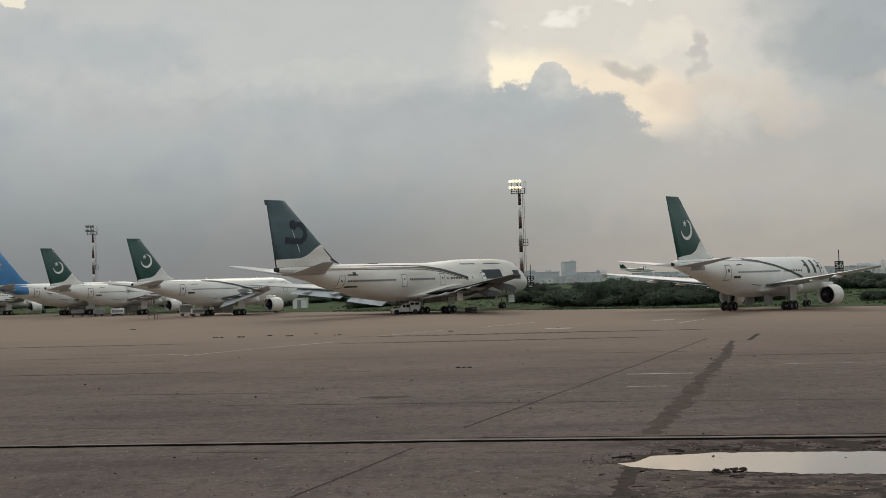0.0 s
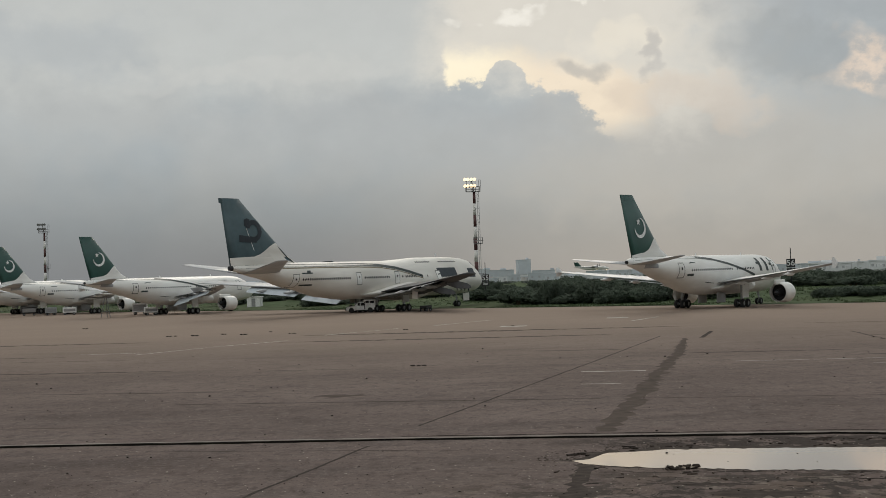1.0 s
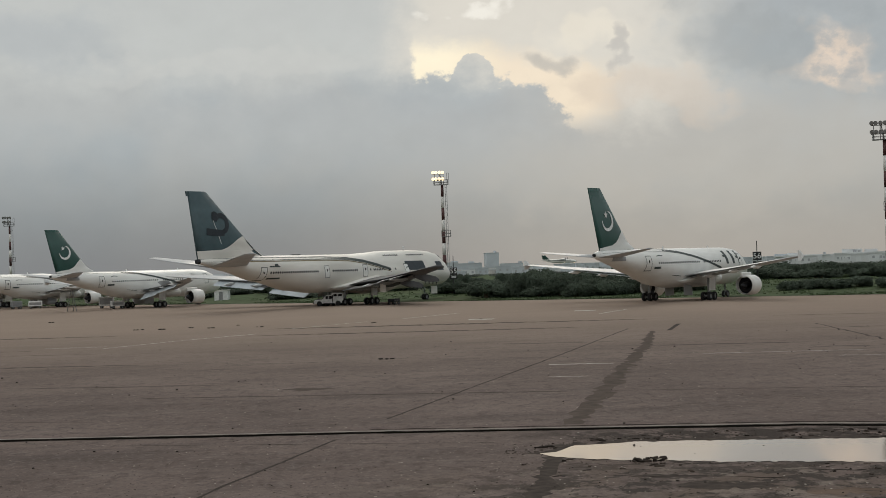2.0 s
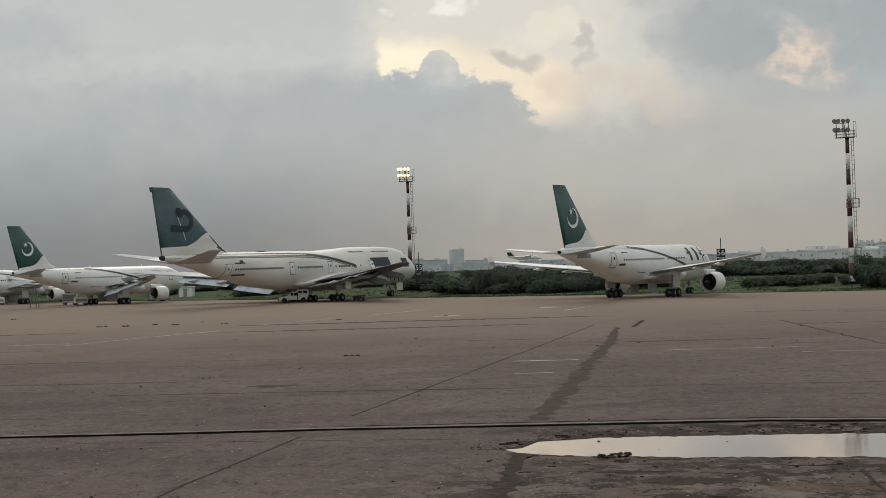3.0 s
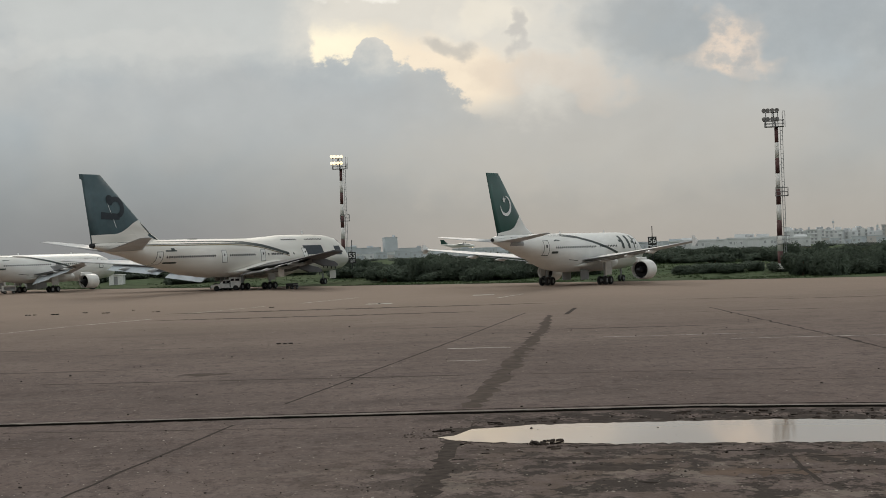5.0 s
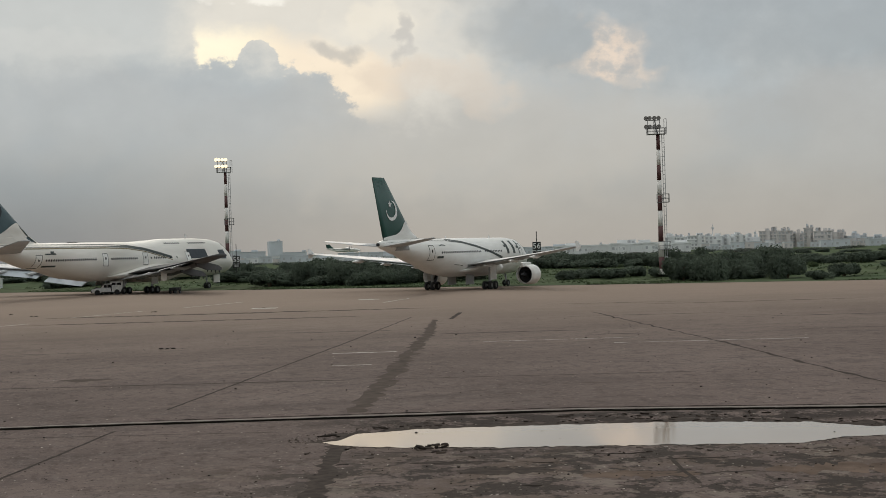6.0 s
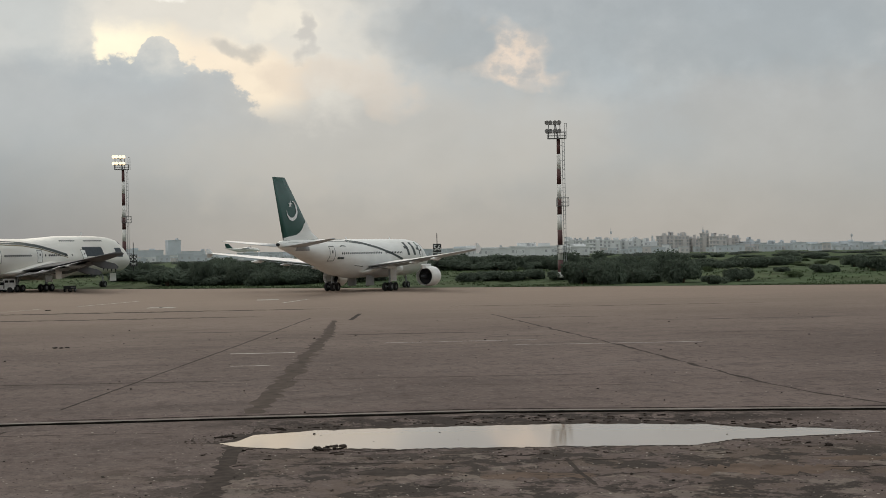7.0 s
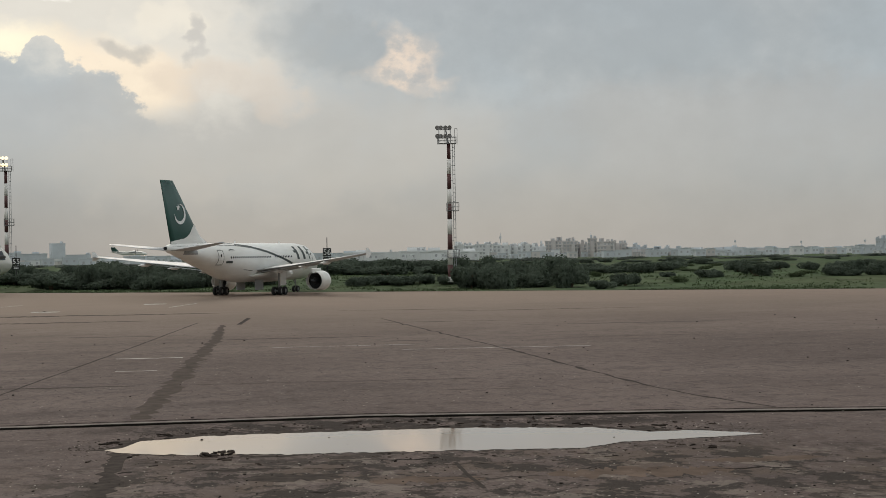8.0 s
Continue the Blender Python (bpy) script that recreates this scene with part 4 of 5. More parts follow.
def strip_mesh(path, width, z, wob=0.0, seed=1, step=0.5, taper=False, wfun=None):
    """A flat band along a path, with ragged sides."""
    rnd = random.Random(seed)
    bm = bmesh.new()
    pts = []
    for (x0, y0), (x1, y1) in zip(path, path[1:]):
        n = max(1, int(math.hypot(x1 - x0, y1 - y0) / step))
        pts += [(x0 + (x1 - x0) * i / n, y0 + (y1 - y0) * i / n) for i in range(n)]
    pts.append(path[-1])
    rows = []
    for i, p in enumerate(pts):
        a, b = pts[max(0, i - 1)], pts[min(len(pts) - 1, i + 1)]
        d = Vector((b[0] - a[0], b[1] - a[1])).normalized()
        nrm = Vector((-d.y, d.x))
        k = i / (len(pts) - 1)
        w = width * (wfun(k) if wfun else 1) * (math.sin(math.pi * min(1, max(0.02, k))) ** 0.4 if taper else 1)
        c = Vector(p) + nrm * wob * noise.noise(Vector((i * 0.23, seed, 0)))
        l = w / 2 * (1 + rnd.uniform(-1, 1) * min(0.6, wob * 4 + 0.1))
        r = w / 2 * (1 + rnd.uniform(-1, 1) * min(0.6, wob * 4 + 0.1))
        rows.append([(*(c + nrm * l), z), (*(c - nrm * r), z)])
    return loft(bm, [[Vector(q) for q in row] for row in rows], closed=False, cap=False)


def seam(name, path, width, label, mat=None, z=0.004, wob=0.06, seed=1, **kw):
    return tagged(part(name, strip_mesh(path, width, z, wob, seed, **kw), mat or M_tar), label, "pavement", kind="structure")


seam("verge_soil", VERGE, 0.7, "dark strip along the edge of the apron", M_wet, 0.03, 0.2, 2, step=2.0)
seam("asphalt_patch_strip", [(7.2, 50.6), (10.0, 61), (14.95, 80.7), (19.6, 98.5), (23.6, 116.5)], 0.8, "dark filled trench strip across the apron", M_strip, 0.005, 0.18, 3, step=0.7, wfun=lambda k: 1.0 if k < 0.8 else 1.0 - (k - 0.8) * 3.2)
seam("asphalt_patch_strip", [(2.75, 29.0), (4.4, 36.6), (5.6, 42.8), (6.0, 45.0)], 0.55, "dark filled trench strip across the apron", M_wet, 0.005, 0.15, 4, step=0.4)
seam("tar_seam", [(22.6, 122), (12.6, 91), (4.0, 65.1), (0.6, 54.8)], 0.13, "dark tar seam between slabs", seed=5)
seam("tar_seam", [(-1.2, 48.8), (-2.9, 43), (-4.6, 37.2), (-6.5, 30)], 0.12, "dark tar seam between slabs", seed=6)
seam("tar_seam", [(-11, 68.8), (4.0, 65.1), (9.0, 63.8)], 0.26, "dark tar seam between slabs", seed=7)
seam("tar_seam", [(10.4, 63.4), (16.2, 61.9), (24, 59.8)], 0.16, "dark tar seam between slabs", seed=8)
seam("tar_seam", [(38.3, 119), (35.4, 98), (32.5, 76.5), (30.2, 62), (28.9, 53.6), (28.5, 48.6), (28.9, 43.5)], 0.27, "dark winding tar seam", seed=9, wob=0.2, wfun=lambda k: 0.45 + 1.3 * abs(noise.noise(Vector((k * 31, 4.2, 0)))))
seam("tar_seam", [(13.7, 36.2), (13.2, 34.0), (12.8, 31.8)], 0.12, "dark tar seam between slabs", seed=10)
seam("tar_seam", [(25.0, 116.5), (28.4, 128)], 0.4, "short dark tar seam", seed=11, wob=0.03)
seam("tar_seam", [(4, 46.2), (-2, 47.8), (-9, 49.6)], 0.08, "dark tar seam between slabs", seed=12)
seam("tar_seam", [(34, 112.5), (42, 110.5), (47, 109)], 0.4, "short dark tar seam", seed=13, taper=True)
seam("tar_seam", [(40, 139), (52, 134)], 0.5, "short dark tar seam", seed=14, taper=True)
for i, (x, y, l, w) in enumerate([(-33, 122, 10, 0.5), (-28, 114, 14, 0.4), (-6, 92, 6, 0.35), (-9, 88, 3, 0.3), (24, 95, 12, 0.9), (4, 132, 32, 1.6), (-24, 98, 18, 1.0), (22, 55, 3.4, 0.25), (18, 57, 2.5, 0.2), (-14, 77, 14, 0.5), (-3, 70.5, 2.8, 1.6), (30, 88, 4, 0.4), (52, 100, 16, 0.6), (46, 84, 9, 0.4), (-14, 59, 6, 0.2), (-8, 45.5, 1.4, 0.12), (58, 128, 22, 0.9), (14, 104, 10, 0.5), (-40, 150, 30, 1.5), (9, 146, 40, 2.2)]):
    a = Vector((x, y, 0)) - U * l / 2
    b = Vector((x, y, 0)) + U * l / 2
    seam("dark_stain", [(a.x, a.y), (x + rng.uniform(-.2, .2), y + rng.uniform(-.2, .2)), (b.x, b.y)], w, "dark worn stain on the apron", M_strip, 0.003, 0.25, 40 + i, taper=True)

# worn paint marks
for i, (p, w) in enumerate([([(11.2, 157.4), (14.0, 156.7)], 2.2), ([(25.7, 174.3), (28.3, 173.8)], 2.4), ([(26.7, 161.5), (31.8, 172.4)], 0.35), ([(10.4, 81.4), (14.0, 80.5)], 0.38), ([(-17.4, 130.6), (-11.0, 139.4)], 0.35), ([(-28, 124.6), (-22.6, 124.0)], 0.3), ([(-22.4, 121), (-17.6, 130)], 0.25), ([(9.2, 72.4), (11.2, 72)], 0.2), ([(27, 80), (38, 77)], 0.22), ([(-8, 150), (0, 163)], 0.3), ([(4, 168), (12, 182)], 0.4), ([(20.5, 86), (30, 84)], 0.16)]):
    seam("paint_mark", p, w, "worn pale paint mark on the apron", M_paint, 0.007, 0.05, 70 + i, step=0.6)

# drain rail: steel strip with a dark slot on the near side
rail = thing("drain_rail", Matrix.Identity(4), "long steel drain rail with a dark slot in the apron", "drain", kind="structure")
RP = [(-60.0, 64.5), (-17.0, 53.6), (-0.2, 50.9), (14.8, 48.0), (31.6, 41.6), (52, 34.0)]


def shifted(path, d):
    return [(x - V.x * d, y - V.y * d) for x, y in path]


def bar_mesh(path, width, z0, z1, seed=1, wav=0.03):
    bm = strip_mesh(path, width, z1, wav, seed, step=0.6)
    fs = list(bm.faces)
    r = bmesh.ops.extrude_face_region(bm, geom=fs)
    for v in r["geom"]:
        if isinstance(v, bmesh.types.BMVert):
            v.co.z = z0
    return bm


part("rail_strip", bar_mesh(RP, 0.20, -0.02, 0.018, 2), M_rail, rail, "worn pale steel strip")
part("slot", strip_mesh(shifted(RP, 0.46), 0.60, 0.006, 0.05, 3, step=0.5), M_slot, rail, "dark open slot")
part("slot", strip_mesh(shifted(RP[2:], -0.55), 0.13, 0.006, 0.1, 4, step=0.5), M_slot, rail, "dark open slot")

# puddle: parametric outline, long axis beside the rail
P_A, P_B = Vector((5.1, 42.9)), Vector((24.3, 37.4))
LAX = (P_B - P_A).normalized()
LNX = Vector((-LAX.y, LAX.x))
PL = (P_B - P_A).length
far_w = [(0, 0.1), (0.022, 0.4), (0.04, 1.9), (0.085, 2.3), (0.14, 2.8), (0.24, 3.0), (0.44, 3.25), (0.55, 3.3), (0.755, 2.6), (0.79, 2.0), (0.84, 1.25), (0.90, 1.3), (0.96, 0.8), (1, 0.1)]
near_w = [(0, 0.0), (0.03, 0.7), (0.08, 1.2), (0.145, 1.4), (0.285, 1.8), (0.5, 1.9), (0.7, 2.05), (0.73, 1.65), (0.77, 1.0), (0.84, 0.7), (0.905, 0.42), (1, 0.0)]


def puddle_rim(k, side, seed):
    w = lerp_table(far_w if side > 0 else near_w, k)
    w += min(1.0, 12 * k, 12 * (1 - k)) * (0.22 * noise.noise(Vector((k * 34, seed, 0))) + 0.14 * noise.noise(Vector((k * 90, seed, 3))) + 0.09 * noise.noise(Vector((k * 210, seed, 6))))
    p = P_A + LAX * (k * PL) + LNX * side * w
    return p


bm = bmesh.new()
N = 220
rows = []
for i in range(N + 1):
    k = i / N
    f, n_ = puddle_rim(k, 1, 2.0), puddle_rim(k, -1, 5.0)
    rows.append([Vector((*(n_ + (f - n_) * j / 4), 0.012)) for j in range(5)])
loft(bm, rows, closed=False, cap=False)
tagged(part("puddle", bm, M_water), "long shallow muddy rain puddle reflecting the sky", "puddle", kind="structure")

# wet mud and broken edges round the puddle
bm = bmesh.new()
rows = []
for i in range(N + 1):
    k = -0.03 + 1.0 * i / N
    ends = min(1.0, 14 * i / N, 9 * (1 - i / N))
    kk = max(0, min(1, k))
    base = P_A + LAX * (k * PL)
    f = base + LNX * (lerp_table(far_w, kk) + ends * (0.8 + 1.3 * noise.noise(Vector((k * 22, 1, 0))) + 0.5 * noise.noise(Vector((k * 70, 4, 0)))))
    n_ = base - LNX * (lerp_table(near_w, kk) + 0.02 + 0.35 * noise.noise(Vector((k * 26, 9, 0))))
    rows.append([Vector((*(n_ + (f - n_) * j / 2), 0.0055)) for j in range(3)])
loft(bm, rows, closed=False, cap=False)
tagged(part("wet_margin", bm, M_wet), "dark wet mud rim round the puddle", "pavement", kind="structure")
rng = random.Random(21)


def flake(size, seed):
    """A broken slab of asphalt with a ragged outline."""
    rnd = random.Random(seed)
    bm = bmesh.new()
    n = 10
    o = [(size * rnd.uniform(0.6, 1.2) * math.cos(2 * math.pi * i / n), size * 0.42 * rnd.uniform(0.5, 1.2) * math.sin(2 * math.pi * i / n)) for i in range(n)]
    t = [bm.verts.new((x * 0.85, y * 0.85, 0.05 + rnd.uniform(-0.015, 0.02))) for x, y in o]
    b = [bm.verts.new((x, y, -0.01)) for x, y in o]
    bm.faces.new(t)
    for i in range(n):
        bm.faces.new((b[i], b[(i + 1) % n], t[(i + 1) % n], t[i]))
    return bm


FLAKES = [mesh_of(flake(0.4, s), "asphalt_flake", M_crack if s % 2 else M_wet) for s in range(6)]
FLAKES2 = [mesh_of(flake(0.4, s + 9), "asphalt_flake", M_strip) for s in range(6)]
crumbs = thing("broken_asphalt", Matrix.Identity(4), "broken dark asphalt flakes along the puddle", "rubble", kind="structure")
for i in range(170):
    k = rng.uniform(-0.02, 0.96)
    kk = max(0, min(1, k))
    far = i % 3 != 0
    w = lerp_table(far_w if far else near_w, kk) + (rng.uniform(0.15, 1.0) + 2.2 * rng.random() ** 2 if far else rng.uniform(0.2, 2.4))
    p = P_A + LAX * (k * PL) + LNX * w * (1 if far else -1)
    sc = rng.uniform(0.06, 0.34) * rng.choice((0.6, 1, 1.6))
    shared("asphalt_flake", rng.choice(FLAKES if far or rng.random() < 0.4 else FLAKES2), crumbs, pose(p.x, p.y, 0.0, 0, 0, -14 + rng.uniform(-50, 50)) @ Matrix.Diagonal((sc * rng.uniform(0.8, 1.5), sc * rng.uniform(0.8, 1.6), rng.uniform(0.3, 0.8), 1)))
lump_ = thing("mud_lump", pose(8.05, 40.6, 0), "dark muddy lump of debris in the puddle", "rubble")
for i in range(12):
    shared("asphalt_flake", FLAKES[i % 6], lump_, pose(rng.uniform(-.55, .55), rng.uniform(-.35, .35), 0.005, rng.uniform(-12, 12), rng.uniform(-12, 12), rng.uniform(0, 360)) @ Matrix.Diagonal((rng.uniform(0.25, 0.5), rng.uniform(0.3, 0.6), rng.uniform(0.6, 1.4), 1)))


def chips(name, spots, lo, hi, mat, label):
    """Countless small angular chips as one object."""
    vs, fs = [], []
    for x, y in spots:
        s, t = rng.uniform(lo, hi), rng.uniform(0, 6.28)
        q = len(vs)
        for i in range(5):
            r = s * rng.uniform(0.6, 1.3)
            vs.append((x + r * math.cos(t + i * 1.257), y + r * math.sin(t + i * 1.257), -0.002))
        vs.append((x + rng.uniform(-.3, .3) * s, y + rng.uniform(-.3, .3) * s, s * rng.uniform(0.2, 0.45)))
        fs += [(q + i, q + (i + 1) % 5, q + 5) for i in range(5)]
    me = bpy.data.meshes.new(name)
    me.from_pydata(vs, [], fs)
    me.materials.append(mat)
    return tagged(new(name, me), label, "rubble", kind="stuff")


def rim_spot(far):
    k = rng.uniform(-0.06, 1.03)
    kk = max(0, min(1, k))
    w = lerp_table(far_w if far else near_w, kk) + (0.05 + 2.6 * rng.random() ** 1.7 if far else 0.05 + 6.0 * rng.random() ** 2)
    p = P_A + LAX * (k * PL) + LNX * w * (1 if far else -1)
    return p.x, p.y


def open_spot():
    d, a = 33 + 75 * rng.random() ** 1.8, radians(rng.uniform(-19, 40))
    return d * math.sin(a), d * math.cos(a)


chips("rubble", [rim_spot(i % 5 > 0) for i in range(2200)], 0.012, 0.06, M_wet, "dark asphalt crumbs round the puddle")
chips("pale_rubble", [rim_spot(i % 2 > 0) for i in range(240)], 0.012, 0.04, M_pale, "pale grit round the puddle")
chips("dark_grit", [open_spot() for i in range(3500)], 0.012, 0.04, M_crack, "dark grit scattered over the apron")
chips("pale_grit", [open_spot() for i in range(1900)], 0.012, 0.045, M_pale, "pale grit scattered over the apron")
# dark cracks below the puddle
for i in range(28):
    k = rng.uniform(0.02, 0.6) if i % 2 else rng.uniform(0.0, 0.98)
    p = P_A + LAX * (k * PL) - LNX * (1.8 + 7.5 * rng.random() ** 1.4)
    l = rng.uniform(0.3, 1.6) * rng.choice((1, 1, 2.2))
    d = Vector((LAX.x, LAX.y)) * l
    seam("surface_crack", [(p.x, p.y), (p.x + d.x * 0.5 + rng.uniform(-.1, .1), p.y + d.y * 0.5 + rng.uniform(-.2, .2)), (p.x + d.x, p.y + d.y)], rng.uniform(0.04, 0.12) * rng.choice((1, 1, 2)), "dark ragged crack in the apron", rng.choice((M_crack, M_wet)), 0.004, 0.3, 200 + i, taper=True, step=0.12)

for i, (x, y, l, w) in enumerate([(17.5, 32.5, 5.0, 1.3), (12.0, 33.6, 3.0, 0.9), (21.5, 33.0, 3.5, 0.8), (9.0, 35.5, 2.6, 0.9), (8.0, 37.4, 2.2, 0.7)]):
    a, b = Vector((x, y, 0)) - U * l / 2, Vector((x, y, 0)) + U * l / 2
    seam("rust_stain", [(a.x, a.y), (x, y), (b.x, b.y)], w, "brown rust stain on the apron", M_rust if i < 3 else M_wet, 0.0032, 0.35, 400 + i, taper=True, step=0.15)

# loose stones
def stone(seed):
    rnd = random.Random(seed)
    bm = bmesh.new()
    bmesh.ops.create_icosphere(bm, subdivisions=1, radius=0.5)
    for v in bm.verts:
        v.co = Vector((v.co.x * rnd.uniform(0.8, 1.5), v.co.y * rnd.uniform(0.7, 1.2), v.co.z * rnd.uniform(0.4, 0.8) + 0.2))
    return bm


STONES = [mesh_of(stone(s), "stone", M_stone) for s in range(5)]
gravel = thing("scattered_stones", Matrix.Identity(4), "small dark stones scattered over the apron", "stones", kind="structure")
for i in range(295):
    d = 34 + 90 * rng.random() ** 2.2
    a = radians(rng.uniform(-19, 39))
    s = rng.uniform(0.03, 0.075) * (d / 45) ** 0.5
    shared("stone", rng.choice(STONES), gravel, pose(d * math.sin(a), d * math.cos(a), 0, 0, 0, rng.uniform(0, 360)) @ Matrix.Scale(s * rng.choice((1, 1, 1.5)), 4))
for x, y, s in ((1.2, 92, 0.42), (-17.5, 160, 0.5), (-26, 162, 0.5), (-12, 158, 0.4), (0.6, 158, 0.4), (12.5, 158, 0.3), (-45, 205, 0.5), (-20, 163, 0.45), (-23, 161, 0.6), (-15, 166, 0.35)):
    deb = thing("debris_clump", pose(x, y, 0), "small dark clump of debris on the apron", "debris")
    for i in range(3):
        shared("stone", STONES[i], deb, pose(rng.uniform(-s, s), rng.uniform(-.2, .2), 0, 0, 0, rng.uniform(0, 360)) @ Matrix.Diagonal((s * 0.7, s * 0.8, s * 0.5, 1)))


# ---------------- floodlight masts ----------------
def mast(x, y, z0, lit, turn, label):
    H = 25.4
    root = thing("floodlight_mast", pose(x, y, z0, 0, 0, turn), label, "floodlight mast", "floodlight masts")
    part("concrete_base", box((-0.7, -0.7, -0.4), (0.7, 0.7, 0.5), 0.05), M_mwhite, root)
    nb, top = 9, 22.6
    for i in range(nb):
        a, b = top * i / nb, top * (i + 1) / nb
        ra, rb = 0.46 - 0.17 * i / nb, 0.46 - 0.17 * (i + 1) / nb
        part("mast_band", rod((0, 0, a), (0, 0, b), ra, rb, 14), M_mwhite if i % 2 else M_red, root, "white band" if i % 2 else "dark red band", True)
    bm = bmesh.new()
    for dx in (0.62, 0.98):
        add_rod(bm, (dx + 0.05, 0, 0.8), (dx, 0, top), 0.055, n=6)
    z = 1.0
    while z < top:
        add_rod(bm, (0.62, 0, z), (1.0, 0, z), 0.045, n=5)
        z += 0.75
    for i in range(9):
        add_rod(bm, (0.2, 0, 1.5 + i * 2.5), (0.65, 0, 1.5 + i * 2.5), 0.03, n=5)
    part("ladder", bm, M_strut, root, "grey steel ladder")

    def cage(name, z, x0, x1, h):
        bm = bmesh.new()
        add_box(bm, (x0, -0.75, z), (x1, 0.75, z + 0.1))
        for zz in (z + h * 0.5, z + h):
            for a, b in (((x0, -0.75), (x1, -0.75)), ((x0, 0.75), (x1, 0.75)), ((x0, -0.75), (x0, 0.75)), ((x1, -0.75), (x1, 0.75))):
                add_rod(bm, (*a, zz), (*b, zz), 0.04, n=5)
        for a in (x0, (x0 + x1) / 2, x1):
            for b in (-0.75, 0.75):
                add_rod(bm, (a, b, z), (a, b, z + h), 0.04, n=5)
        part(name, bm, M_steel, root, "steel platform with railing")

    cage("rest_platform", 11.4, -0.4, 1.5, 1.4)
    cage("rest_platform", 3.6, -0.4, 1.5, 1.4)
    cage("lamp_platform", 22.6, -1.75, 1.2, 1.1)
    bm = bmesh.new()
    for zz in (23.9, 25.3):
        add_rod(bm, (-2.05, -0.1, zz - 0.35), (0.4, -0.1, zz - 0.35), 0.06, n=6)
    for xx in (-1.6, -0.6, 0.3):
        add_rod(bm, (xx, -0.1, 22.6), (xx, -0.1, 25.0), 0.06, n=6)
    add_rod(bm, (0, 0, 22.5), (-0.45, 0, 25.0), 0.12, 0.09, n=8)
    for xx in (1.1, 1.5):
        add_rod(bm, (xx, 0.5, 22.6), (xx, 0.5, 25.2), 0.04, n=5)
    add_rod(bm, (1.1, 0.5, 25.2), (1.5, 0.5, 25.2), 0.04, n=5)
    part("lamp_rack", bm, M_steel, root, "dark steel lamp rack")
    for zz in (23.9, 25.3):
        for xx in (-1.9, -1.3, -0.55, 0.15):
            lamp = part("floodlight", rod((xx, 0.15, zz + 0.1), (xx, -0.3, zz), 0.16, 0.36, 12), M_dark, root, "round floodlight housing")
            part("lens", rod((xx, -0.3, zz), (xx, -0.34, zz - 0.01), 0.36, n=14), M_lamp if lit else M_hub, lamp, "glowing lens" if lit else "")
            part("bracket", rod((xx, 0, zz - 0.4), (xx, 0, zz), 0.05, n=6), M_steel, lamp)
    return root


mast(17.0, 303.5, 1.25, True, 0, "red and white floodlight mast with lit lamps")
mast(82.9, 219.9, 1.25, False, -15, "red and white floodlight mast with unlit lamps")
mast(-111.0, 449.5, 1.25, False, 15, "distant red and white floodlight mast, unlit")


# ---------------- stand signs ----------------
def text_mesh(s, size):
    cu = bpy.data.curves.new("digits", "FONT")
    cu.body, cu.size, cu.align_x, cu.align_y = s, size, "CENTER", "CENTER"
    cu.extrude = 0.004
    ob = bpy.data.objects.new("digits", cu)
    scene.collection.objects.link(ob)
    me = bpy.data.meshes.new_from_object(ob.evaluated_get(bpy.context.evaluated_depsgraph_get()))
    bpy.data.objects.remove(ob)
    return me


def stand_sign(x, y, digits, az_deg, top, board):
    root = thing("stand_sign", pose(x, y, 0.9, 0, 0, -az_deg), "black stand number sign on a grey pole", "sign", "stand signs")
    part("pole", rod((0, 0.08, -0.8), (0, 0.08, top), 0.09, 0.07), M_dark, root)
    part("number_board", box((-0.75, -0.06, board), (0.75, 0.0, board + 1.5), 0.03), M_black, root, "black board with pale digits")
    part("lower_board", box((-0.75, -0.06, board - 0.8), (0.75, 0.0, board - 0.12), 0.03), M_black, root, "small black board")
    for dx, ch in zip((-0.36, 0.36), digits):
        me = text_mesh(ch, 1.4)
        me.materials.clear()
        me.materials.append(M_mark)
        shared("digit", me, root, pose(dx, -0.075, board + 0.75, 90, 0, 0))
    for i in range(2):
        part("line_bar", box((-0.45, -0.085, board - 0.35 - 0.22 * i), (0.45, -0.065, board - 0.27 - 0.22 * i)), M_mark, root)


stand_sign(17.8, 287.0, "55", 3.55, 7.5, 3.6)
stand_sign(68.6, 244.5, "56", 15.65, 7.9, 4.5)


